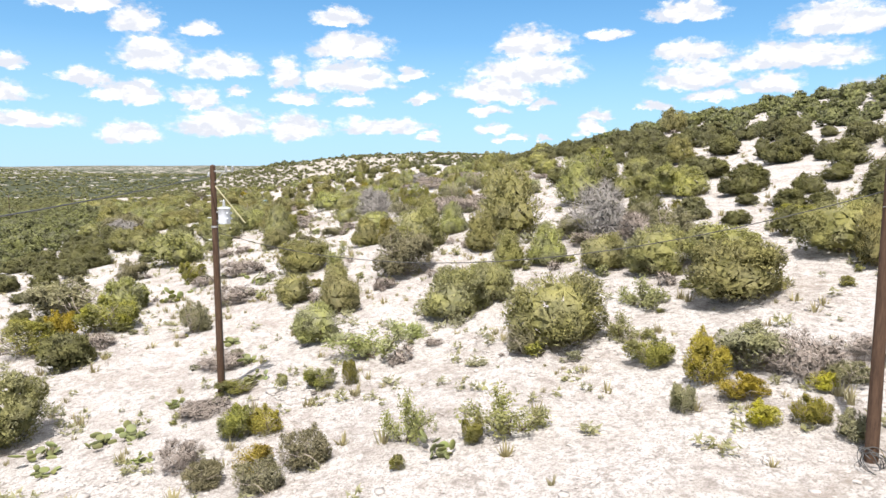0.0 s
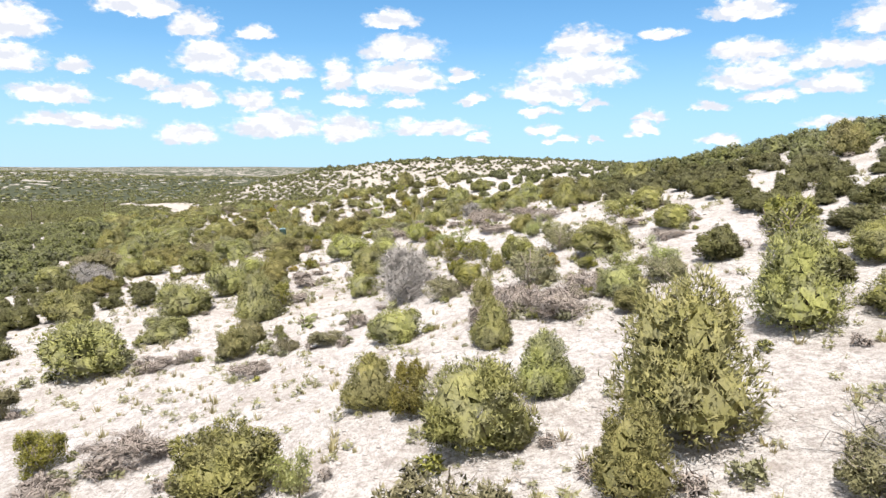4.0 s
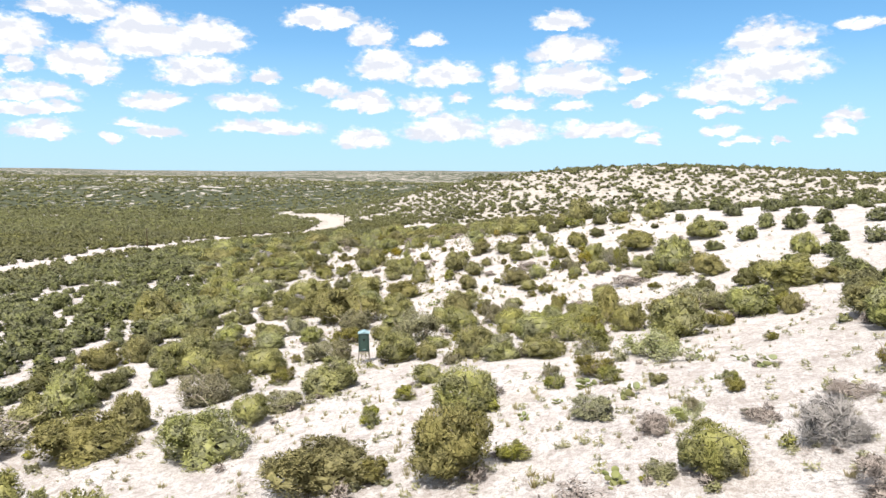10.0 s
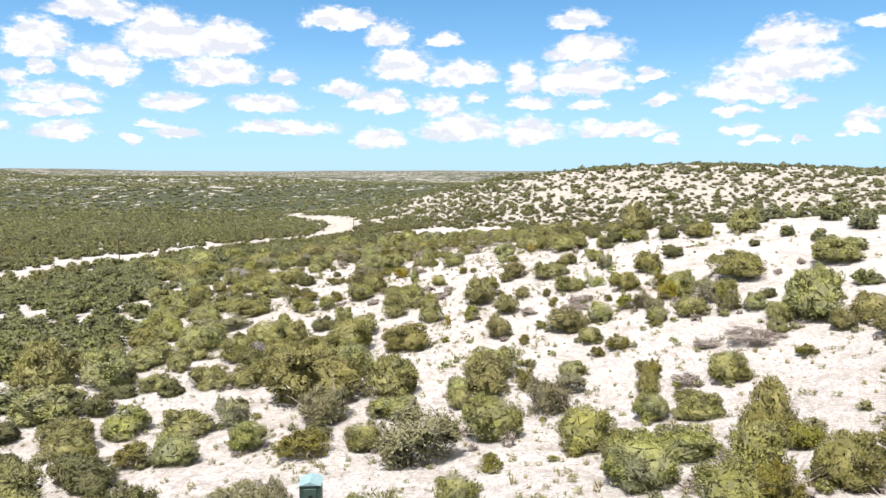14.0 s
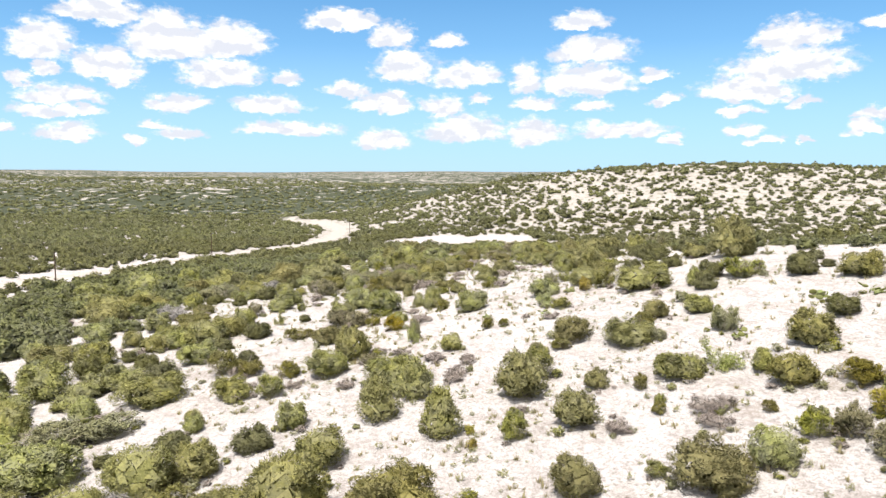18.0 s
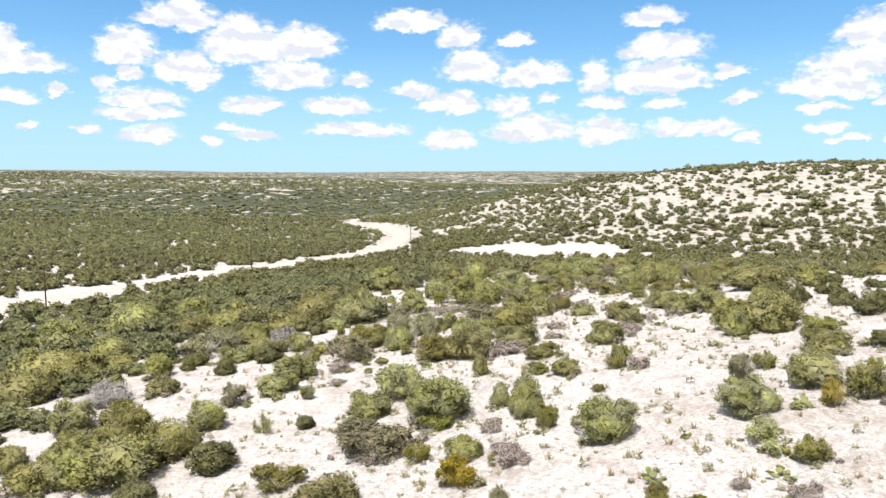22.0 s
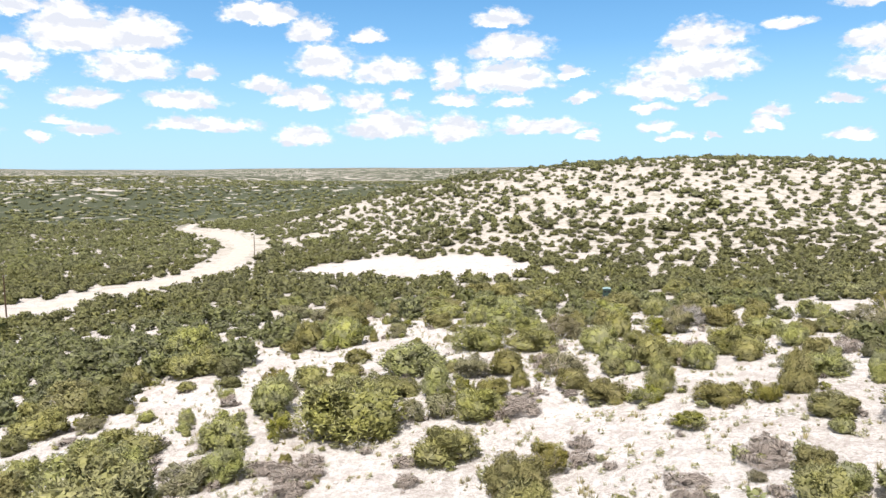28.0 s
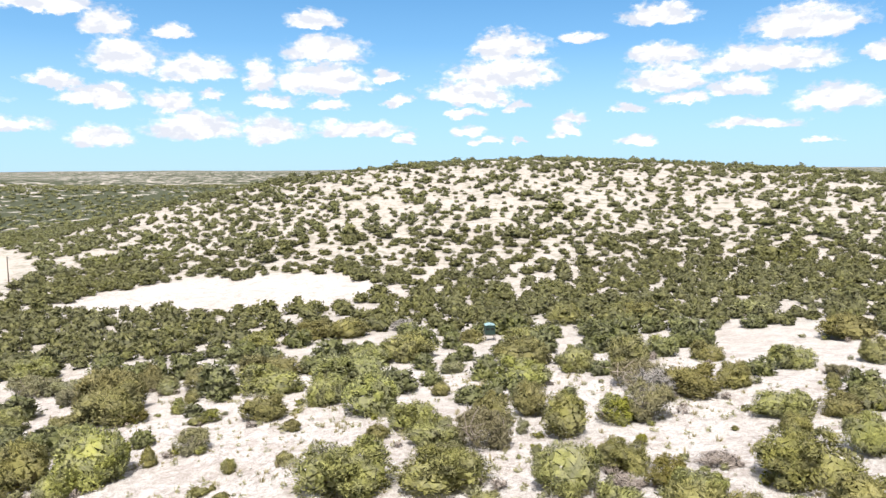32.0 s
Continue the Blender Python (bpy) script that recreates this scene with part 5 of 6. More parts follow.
plants(("j", -56.6, 309.1, 2.6, 1.9), ("w", -95.5, 309.2, 3.2, 1.5), ("j", -62.4, 309.3, 2.4, 2.0), ("c", -84.4, 309.4, 1.6, 1.0), ("w", -88.7, 309.6, 6.6, 3.1), ("w", -68.2, 309.9, 3.3, 2.1), ("g", -75.1, 310.1, 2.1, 1.4), ("j", -50.1, 310.9, 2.8, 1.7), ("j", -84.5, 310.9, 1.3, 0.9), ("g", -47.4, 311.4, 2.3, 1.4), ("j", -76.2, 311.5, 1.3, 0.7), ("w", -115.0, 312.0, 6.0, 3.0), ("W", -63.1, 313.5, 3.1, 1.4), ("W", -56.4, 314.1, 5.2, 2.7), ("j", -74.6, 314.3, 1.8, 0.9), ("y", -64.0, 315.2, 2.3, 1.8), ("J", -69.8, 315.5, 3.8, 2.9), ("g", -66.2, 315.8, 2.3, 0.5))
plants(("j", -96.6, 315.9, 2.7, 1.5), ("J", -50.7, 317.5, 3.1, 2.4), ("g", -60.0, 317.7, 2.7, 0.6), ("j", -105.4, 318.0, 1.1, 0.8), ("j", -90.8, 318.1, 1.4, 0.7), ("W", -76.9, 318.2, 5.3, 2.2), ("W", -65.7, 318.6, 3.1, 1.8), ("W", -83.2, 319.4, 5.8, 3.1), ("c", -91.2, 320.3, 1.2, 0.3), ("j", -44.0, 321.2, 2.4, 2.0), ("J", -93.0, 321.4, 1.3, 0.5), ("c", -71.8, 321.6, 0.4, 0.3), ("c", -92.3, 322.1, 0.5, 0.4), ("y", -63.3, 322.2, 1.0, 0.7), ("c", -70.5, 322.4, 0.8, 0.6), ("j", -107.9, 322.4, 3.0, 1.3), ("J", -52.5, 322.4, 2.1, 1.2), ("c", -38.9, 322.6, 2.3, 1.3))
plants(("y", -70.3, 323.4, 0.8, 0.5), ("j", -114.5, 323.5, 2.5, 1.1), ("w", -122.9, 323.8, 6.7, 3.8), ("J", -103.8, 324.0, 2.7, 1.6), ("s", -40.7, 324.2, 6.2, 3.0), ("c", -55.9, 324.4, 0.6, 0.3), ("s", -73.9, 324.6, 3.9, 2.9), ("c", -92.0, 325.0, 1.1, 0.8), ("j", -88.1, 325.4, 1.3, 0.8), ("w", -47.3, 325.7, 3.1, 1.5), ("j", -92.2, 325.8, 1.1, 0.6), ("j", -107.1, 326.1, 4.0, 3.3), ("j", -67.7, 326.3, 3.4, 3.1), ("j", -102.2, 326.3, 5.1, 4.0), ("w", -51.4, 326.4, 3.9, 2.0), ("j", -44.5, 326.8, 2.9, 1.6), ("w", -77.3, 327.2, 3.7, 1.6), ("s", -70.7, 327.2, 1.0, 1.2))
plants(("c", -98.8, 328.1, 1.3, 1.5), ("s", -60.6, 328.8, 3.8, 3.0), ("y", -63.2, 329.0, 3.4, 2.0), ("j", -81.6, 329.1, 1.7, 1.0), ("j", -72.7, 330.0, 3.1, 2.5), ("s", -96.3, 330.3, 3.0, 1.8), ("w", -79.0, 332.0, 3.8, 2.2), ("j", -43.7, 332.8, 1.0, 0.8), ("j", -69.1, 333.2, 3.2, 2.7), ("j", -89.1, 333.6, 1.6, 0.8), ("c", -43.1, 334.0, 1.4, 1.1), ("d", -58.0, 335.1, 3.8, 2.5), ("w", -55.0, 335.2, 4.8, 2.6), ("c", -123.9, 335.7, 1.1, 0.8), ("j", -50.4, 336.7, 3.0, 2.2), ("j", -98.2, 337.8, 1.5, 0.7), ("j", -82.9, 337.9, 5.2, 3.3), ("w", -92.2, 338.1, 4.0, 2.0))
plants(("s", -39.9, 338.3, 2.1, 1.2), ("y", -97.1, 338.6, 2.0, 1.0), ("s", -57.9, 340.1, 5.6, 2.3), ("w", -110.5, 340.1, 3.6, 1.7), ("y", -104.9, 340.9, 2.6, 1.3), ("w", -107.4, 341.8, 5.7, 3.5), ("j", -87.5, 342.1, 3.2, 2.9), ("j", -101.5, 342.5, 1.3, 0.9), ("j", -117.3, 342.7, 2.7, 2.4), ("y", -72.8, 342.7, 1.9, 0.8), ("w", -41.6, 343.5, 4.1, 2.4), ("j", -76.3, 344.0, 1.9, 1.3), ("c", -102.0, 344.4, 1.3, 1.0), ("w", -68.4, 345.1, 5.5, 2.7), ("j", -31.6, 345.7, 3.4, 2.5), ("j", -101.3, 346.1, 1.4, 1.0), ("j", -109.3, 346.2, 6.2, 4.5), ("w", -85.6, 347.9, 7.3, 3.7))
plants(("c", -126.6, 348.2, 1.5, 1.1), ("c", -101.9, 348.4, 1.8, 1.0), ("j", -61.8, 349.0, 3.5, 2.6), ("w", -94.1, 349.2, 6.3, 2.7), ("w", -47.5, 349.8, 3.3, 2.1), ("j", -56.0, 350.3, 4.8, 3.1), ("j", -110.7, 350.3, 6.0, 3.4), ("j", -105.8, 352.3, 2.4, 1.3), ("s", -116.6, 353.3, 3.1, 2.2), ("s", -74.8, 353.7, 2.5, 1.4), ("w", -101.9, 353.9, 4.6, 2.6), ("c", -106.8, 355.1, 2.8, 1.5), ("j", -66.7, 355.4, 5.9, 3.0), ("c", -109.0, 356.1, 3.2, 3.0), ("j", -50.1, 356.6, 4.1, 1.8), ("w", -95.9, 356.6, 6.6, 2.8), ("s", -120.5, 360.0, 4.6, 1.6), ("s", -124.9, 360.6, 6.2, 2.3))
plants(("j", -84.9, 361.3, 6.2, 2.3), ("j", -24.8, 361.3, 7.2, 2.8), ("c", -92.1, 361.4, 2.5, 1.6), ("j", -80.0, 363.5, 7.0, 3.0), ("j", -129.3, 368.8, 6.0, 2.6), ("j", -64.0, 370.1, 6.1, 1.9), ("c", -71.2, 372.2, 3.9, 1.7), ("j", -103.1, 384.0, 5.4, 1.9), ("j", -89.6, 386.7, 6.0, 3.2), ("j", -23.8, 389.0, 6.0, 2.7), ("c", -50.9, 389.4, 2.8, 1.3), ("j", -95.2, 389.4, 7.3, 2.8), ("j", -54.6, 389.4, 5.6, 3.0), ("d", -81.0, 392.2, 4.7, 1.6), ("j", -41.4, 392.9, 6.4, 2.6))

# ---- the wider scrub ----


def scatter(rng, density, x0, x1, y0, y1, cell):
    """Places on a jittered grid, kept with the likelihood that density gives."""
    xs, ys = np.meshgrid(np.arange(x0, x1, cell), np.arange(y0, y1, cell))
    x = (xs + rng.uniform(-0.5, 0.5, xs.shape) * cell).ravel()
    y = (ys + rng.uniform(-0.5, 0.5, ys.shape) * cell).ravel()
    keep = rng.uniform(size=x.shape) < density(x, y)
    return x[keep], y[keep]


def patchy(x, y, s=1.0, k=0.0):
    return 0.5 + 0.25 * (np.sin(x * 0.071 * s + 1.7 * np.sin(y * 0.043 * s + k)) + np.sin(y * 0.083 * s + 1.4 * np.sin(x * 0.052 * s + 2 + k)))


def cover(x, y):
    """How thickly the scrub stands: closed in the valley, open on the slopes, none on the road and the cleared pad."""
    z = height(x, y)
    c = 0.90 - 0.55 * smooth(-8.0, -2.0, z)
    c = c * (0.5 + 0.95 * patchy(x, y))
    c = c + 0.75 * smooth(14, 28, x + 0.25 * y) * smooth(170, 110, y) * smooth(0, 4, z)
    mid = np.interp(y, [0, 60, 110, 170, 230, 280, 345], [0, -4, -16, -36, -58, -76, -78])
    c = c + 0.4 * smooth(24, 34, mid - x) * smooth(90, 60, mid - x) * smooth(45, 70, y) * smooth(360, 330, y)
    hill = smooth(465, 500, y) * smooth(-200, -150, x)
    ledge = 0.5 + 0.5 * np.sin(z * 1.15 + 2.2 * np.sin(x * 0.021) + 1.6 * np.sin(y * 0.017 + x * 0.008))
    c = c * (1 - hill) + hill * (0.17 + 0.34 * patchy(x, y, 2.0, 1.0) + 0.34 * ledge + 0.3 * smooth(10, -10, z) + 0.3 * smooth(-110, -160, x))
    c = c + 0.35 * smooth(-40, 10, x) * smooth(370, 400, y) * smooth(530, 480, y)
    c = c * (1 - 0.25 * smooth(385, 410, y) * smooth(520, 490, y) * smooth(-150, -110, x))
    pad = np.hypot((x - PAD[0]) / PAD[2], (y - PAD[1]) / PAD[3]) + 0.12 * np.sin(np.arctan2(y - PAD[1], x - PAD[0]) * 5)
    c = c * smooth(0.92, 1.06, pad)
    c = c * (1 - 0.3 * smooth(325, 340, y) * smooth(400, 385, y) * smooth(-150, -125, x) * smooth(60, 20, x))
    c = c * smooth(670, 540, np.hypot(x + 60, y - 200))
    return c * smooth(7.0, 12.0, road_gap(x, y))


def seen_ground(x, y):
    """The strip of hillside whose plants are set one by one, and its western margin."""
    ys = [30, 50, 70, 90, 110, 130, 150, 170, 190, 210, 230, 250, 270, 290, 310, 338]
    west = np.interp(y, ys, [-20, -20, -32, -38, -52, -58, -64, -68, -80, -94, -100, -102, -106, -116, -114, -108])
    east = np.interp(y, ys, [14, 14, 11, 11, 10, 6, 2, -6, -18, -20, -32, -42, -46, -52, -48, -42])
    return (x > west) & (x < east) & (y < 338), x < west + np.where((y > 138) & (y < 275), 26, 8)


def joined(name, label, category, mat, protos, x, y, w, h, rng, normals=False):
    vs, fs, ns, base = [], [], [], 0
    which = rng.integers(0, len(protos), len(x))
    ang = rng.uniform(0, 6.28, len(x))
    z = height(x, y)
    for k, (pv, pf) in enumerate(protos):
        sel = np.nonzero(which == k)[0]
        if not len(sel):
            continue
        ca, sa = np.cos(ang[sel])[:, None], np.sin(ang[sel])[:, None]
        X = (pv[None, :, 0] * ca - pv[None, :, 1] * sa) * w[sel][:, None] + x[sel][:, None]
        Y = (pv[None, :, 0] * sa + pv[None, :, 1] * ca) * w[sel][:, None] + y[sel][:, None]
        Z = pv[None, :, 2] * h[sel][:, None] + z[sel][:, None] - 0.04 * h[sel][:, None]
        vs.append(np.stack([X, Y, Z], 2).reshape(-1, 3))
        fs.append((pf[None] + (np.arange(len(sel)) * len(pv))[:, None, None]).reshape(-1, 3) + base)
        base += len(sel) * len(pv)
        if normals:
            o = (pv - np.array((0, 0, 0.05))) + rng.normal(0, 0.13, pv.shape)
            o /= np.linalg.norm(o, axis=1)[:, None] + 1e-9
            ns.append(np.stack([o[None, :, 0] * ca - o[None, :, 1] * sa, o[None, :, 0] * sa + o[None, :, 1] * ca, np.broadcast_to(o[None, :, 2], X.shape)], 2).reshape(-1, 3))
    ob = new(name, mesh_from(name, np.concatenate(vs), np.concatenate(fs), mat))
    if normals:
        ob.data.polygons.foreach_set("use_smooth", np.ones(len(ob.data.polygons), bool))
        ob.data.normals_split_custom_set_from_vertices(np.concatenate(ns).tolist())
    tagged(ob, label, category, kind="stuff")
    return ob


def wide_scrub():
    rng = np.random.default_rng(21)
    dense = [crown_arrays(rng, k, 4800, 0.055, 7, tufts=30, slim=1.25, deep=0.78) for k in ("round", "wide", "cone", "wide", "round")]
    mids = [crown_arrays(rng, k, 720, 0.122, 6, tufts=14, slim=1.45, deep=0.78) for k in ("round", "wide", "cone", "wide")]
    fars = [crown_arrays(rng, k, 170, 0.15, 5, slim=1.9, tufts=6) for k in ("round", "wide", "wide", "cone", "round")]
    tiny = [crown_arrays(rng, k, 70, 0.19, 4, slim=2.0) for k in ("round", "wide", "wide", "round", "cone")]
    lumps = [crown_arrays(rng, k, 6, 0.6, 2, slim=1.7) for k in ("round", "wide", "wide")]
    x, y = scatter(rng, cover, -660, 330, -40, 700, 3.6)
    taken = np.array(TAKEN)
    lone = np.array([np.hypot(taken[:, 0] - a, taken[:, 1] - b).min() for a, b in zip(x, y)])
    inside, margin = seen_ground(x, y)
    free = (~inside | (margin & (lone > np.where(y < 275, 2.9, 4.4)))) & (y > 30)
    for px, py, pr in taken:
        free &= np.hypot(x - px, y - py) > pr + 1.3
    x, y = x[free], y[free]
    px = np.interp(y, [0, 60, 110, 170, 230, 280, 400], [0, -4, -16, -36, -58, -76, -78])
    gap = np.hypot(x - px, np.maximum(0, y - 290))
    size = rng.uniform(1.7, 4.0, len(x)) * (0.85 + 0.3 * (height(x, y) < -4))
    tall = size * rng.uniform(0.48, 0.8, len(x))
    # squat, wind-shorn bushes on the hill beyond the valley
    beyond = y > 470
    size = np.where(beyond, rng.lognormal(1.08, 0.34, len(x)), size)
    tall = np.where(beyond, size * rng.uniform(0.40, 0.62, len(x)), tall)
    # behind the start nothing is looked at
    look_at = (y > 0) & (px - x < y * 1.6 + 40) & (x - px < y * 0.95 + 40)
    close = (gap < 42) & look_at
    near = (gap >= 42) & (gap < 95) & look_at
    far = (gap >= 95) & look_at & (gap < 230)
    rest = (look_at & (gap >= 230)) | (~look_at & (gap < 110))
    # darker leaf than MAT_JUNIPER: shading the rounded normals lose is put into colour
    joined("juniper_thicket", "olive-green juniper thicket on the near slope", "scrub", MAT_DARK_SCRUB, dense, x[close], y[close], size[close], tall[close], rng, True)
    joined("near_scrub", "olive-green juniper scrub across the slopes", "scrub", MAT_DARK_SCRUB, mids, x[near], y[near], size[near], tall[near], rng, True)
    joined("valley_scrub", "dense olive-green scrub filling the valley", "scrub", MAT_DARK_SCRUB, fars, x[far], y[far], size[far] * 1.05, tall[far], rng, True)
    joined("hill_scrub", "scattered olive-green bushes on the far hillside", "scrub", MAT_DARK_SCRUB, tiny, x[rest], y[rest], size[rest], tall[rest], rng, True)
    # low brush at the feet of the placed plants and in clumps between them
    big = taken[(taken[:, 2] > 0.55) & (taken[:, 1] > 26)]
    big = np.repeat(big, 3, 0)
    a, r = rng.uniform(0, 6.28, len(big)), rng.uniform(0.75, 1.6, len(big))
    x, y = big[:, 0] + np.cos(a) * big[:, 2] * r, big[:, 1] + np.sin(a) * big[:, 2] * r
    size = rng.uniform(0.3, 0.7, len(big)) * np.clip(big[:, 2], 0.6, 1.5) * 1.2
    which = rng.integers(1, 7, len(big))
    bits = [crown_arrays(rng, k, 330, 0.15, 0, fill=True, slim=1.2, tufts=8) for k in ("round", "wide", "wide")]
    bare = [crown_arrays(rng, k, 300, 0.30, 0, fill=True, slim=0.28, tufts=8) for k in ("round", "wide")]
    for ks, name, label, mat, protos in (((0, 1), "low_juniper", "low olive-green juniper growth between the larger bushes", MAT_JUNIPER, bits), ((2, 3), "low_sage", "low grey-green brush at the feet of junipers", MAT_SAGE, bits), ((4,), "low_shrub", "low yellow-green leafy brush on the rubble", MAT_SHRUB, bits), ((5, 6), "low_twigs", "low leafless grey-brown twiggy brush on the rubble", MAT_TWIG, bare)):
        sel = np.isin(which, ks)
        joined(name, label, "brush", mat, protos, x[sel], y[sel], size[sel], size[sel] * rng.uniform(0.45, 0.85, sel.sum()), rng, True)
    x, y = scatter(rng, lambda x, y: (0.35 + 0.5 * patchy(x, y, 0.5)) * (np.hypot(x + 60, y - 200) > 560) * (-60 - x < (y - 60) * 1.6) * (x + 60 < (y - 60) * 0.8), -1500, 700, 250, 1300, 10.0)
    joined("distant_scrub", "distant dark green scrub on the plateau slopes", "scrub", MAT_DARK_SCRUB, lumps, x, y, rng.uniform(3.5, 7.5, len(x)), rng.uniform(2, 3.6, len(x)), rng, True)


wide_scrub()

# ---- poles, wires and hunting blinds ----
MAT_POLE = bark("creosoted_pole", (0.055, 0.035, 0.026), (0.12, 0.075, 0.052), 14.0)
MAT_STEEL = plain("galvanised_steel", (0.50, 0.51, 0.52), 0.45, 0.7, grain=20)
MAT_TANK = plain("transformer_paint", (0.66, 0.69, 0.74), 0.4, 0.0, 0.5, 6.0, 0.35)
MAT_PORCELAIN = plain("porcelain", (0.58, 0.60, 0.64), 0.25, 0.0, 0.6, 8.0, 0.2)
MAT_WIRE = plain("weathered_wire", (0.10, 0.10, 0.10), 0.6, 0.3, grain=30)
MAT_STRAND = plain("pale_strand", (0.58, 0.53, 0.34), 0.6, 0.2, grain=30)
MAT_BLIND = plain("dark_green_panel", (0.030, 0.062, 0.052), 0.55, 0.0, 0.4, 5.0, 0.35)
MAT_BLIND_DOOR = plain("green_door_panel", (0.040, 0.080, 0.066), 0.5, 0.0, 0.4, 7.0, 0.3)
MAT_BLIND_ROOF = plain("pale_teal_roof", (0.24, 0.36, 0.38), 0.45, 0.0, 0.5, 4.0, 0.25)
MAT_DARK = plain("dark_opening", (0.012, 0.012, 0.013), 0.8, vary=0.2)
MAT_LEG = plain("weathered_timber", (0.20, 0.17, 0.14), 0.9, grain=15)


def bm_mesh(name, bm, mat, soft=False):
    bmesh.ops.recalc_face_normals(bm, faces=bm.faces)
    me = bpy.data.meshes.new(name)
    bm.to_mesh(me)
    bm.free()
    me.materials.append(mat)
    if soft:
        me.polygons.foreach_set("use_smooth", np.ones(len(me.polygons), bool))
    return me


def box_bm(sx, sy, sz, at=(0, 0, 0), bevel=0.008, bm=None):
    bm = bm or bmesh.new()
    r = bmesh.ops.create_cube(bm, size=1.0, matrix=Matrix.Translation(at) @ Matrix.Diagonal((sx, sy, sz, 1)))
    if bevel:
        es = list({e for v in r["verts"] for e in v.link_edges})
        bmesh.ops.bevel(bm, geom=es, offset=bevel, segments=1, affect="EDGES")
    return bm


def rod(name, a, b, r, mat, parent, label="", sides=8, r2=None):
    v, f = tubes([[(a, r), (tuple((Vector(a) + Vector(b)) / 2), (r + (r2 or r)) / 2), (b, r2 or r)]], sides)
    return part(name, mesh_from(name, v, f, mat, True), parent, label)


def turned(profile, sides=16):
    """A round body from a list of (radius, height)."""
    v = [(r * math.cos(2 * math.pi * s / sides), r * math.sin(2 * math.pi * s / sides), z) for r, z in profile for s in range(sides)]
    f = []
    for k in range(len(profile) - 1):
        for s in range(sides):
            i, j = k * sides + s, k * sides + (s + 1) % sides
            f += [(i, j, j + sides), (i, j + sides, i + sides)]
    return np.array(v), np.array(f)


def utility_pole(x, y, tall, label, lean=(0.0, 0.0), fitted=False, turn=0.0):
    z = float(height(x, y))
    pole = new("utility_pole")
    tagged(pole, label, "utility pole", "utility poles")
    path = [((lean[0] * k / 8, lean[1] * k / 8, -0.4 + (tall + 0.4) * k / 8), 0.165 - 0.055 * k / 8) for k in range(9)]
    v, f = tubes([path, [(path[-1][0], path[-1][1]), ((lean[0], lean[1], tall + 0.05), 0.02)]], 12)
    part("shaft", mesh_from("shaft", v, f, MAT_POLE, True), pole, "dark creosoted wooden shaft")
    top = Vector((lean[0], lean[1], tall))
    arm = part("arm", bm_mesh("arm", box_bm(0.85, 0.05, 0.05, tuple(top + Vector((0.42, -0.05, -0.22)))), MAT_STEEL), pole, "pale horizontal bracket arm")
    for k in (0.55, 0.82):
        v, f = turned([(0.0, 0.0), (0.05, 0.0), (0.03, 0.05), (0.06, 0.07), (0.03, 0.12), (0.055, 0.14), (0.02, 0.2), (0.0, 0.2)], 10)
        part("insulator", mesh_from("insulator", v + np.array(top + Vector((k, -0.05, -0.2))), f, MAT_PORCELAIN, True), arm)
    v, f = turned([(0.0, 0.0), (0.05, 0.0), (0.06, 0.05), (0.03, 0.1), (0.05, 0.14), (0.0, 0.2)], 10)
    part("insulator", mesh_from("insulator", v + np.array(top + Vector((-0.17, 0.0, -0.45))), f, MAT_PORCELAIN, True), pole)
    rod("brace", tuple(top + Vector((0.02, -0.05, -0.75))), tuple(top + Vector((0.45, -0.05, -0.25))), 0.014, MAT_STEEL, pole)
    for k in range(3):
        rod("step_bolt", tuple(top + Vector((-0.28, 0.0, -1.2 - 0.9 * k))), tuple(top + Vector((0.0, 0.0, -1.2 - 0.9 * k))), 0.016, MAT_STEEL, pole)
    if fitted:
        at = np.array(top + Vector((0.42, -0.06, -2.35)))
        tank = part("transformer", mesh_from("transformer", *(lambda q: (q[0] + at, q[1]))(turned([(0.0, 0.0), (0.22, 0.0), (0.245, 0.03), (0.235, 0.06), (0.235, 0.6), (0.25, 0.62), (0.0, 0.62)], 20)), MAT_TANK, True), pole, "pale grey cylindrical transformer")
        part("lid", mesh_from("lid", turned([(0.0, 0.71), (0.12, 0.70), (0.26, 0.65), (0.265, 0.62), (0.0, 0.625)], 20)[0] + at, turned([(0, 0)] * 5, 20)[1], MAT_TANK, True), tank)
        bush = turned([(0.0, 0.66), (0.06, 0.66), (0.035, 0.72), (0.075, 0.75), (0.035, 0.8), (0.07, 0.83), (0.035, 0.88), (0.06, 0.91), (0.02, 1.0), (0.0, 1.0)], 12)
        part("bushing", mesh_from("bushing", bush[0] + at, bush[1], MAT_PORCELAIN, True), tank)
        for s in (-0.8, 0.3, 1.6):
            d = np.array((math.cos(s), math.sin(s), 0))
            for q in (0.22, 0.44):
                lug = turned([(0.0, -0.04), (0.045, -0.04), (0.05, 0.0), (0.03, 0.045), (0.0, 0.045)], 8)
                part("lug", mesh_from("lug", lug[0] + at + d * 0.27 + np.array((0, 0, q)), lug[1], MAT_PORCELAIN, True), tank)
        part("hanger", bm_mesh("hanger", box_bm(0.3, 0.06, 0.06, tuple(at + np.array((-0.3, 0.03, 0.12))), bm=box_bm(0.3, 0.06, 0.06, tuple(at + np.array((-0.3, 0.03, 0.48))))), MAT_STEEL), pole)
        rod("strand", tuple(top + Vector((0.08, -0.05, -0.8))), tuple(top + Vector((1.35, -0.35, -2.3))), 0.022, MAT_STRAND, pole, "pale slanting strand", 5)
        rod("band", tuple(top + Vector((lean[0] * 0, 0, -2.5))), tuple(top + Vector((0, 0, -2.42))), 0.15, MAT_STEEL, pole)
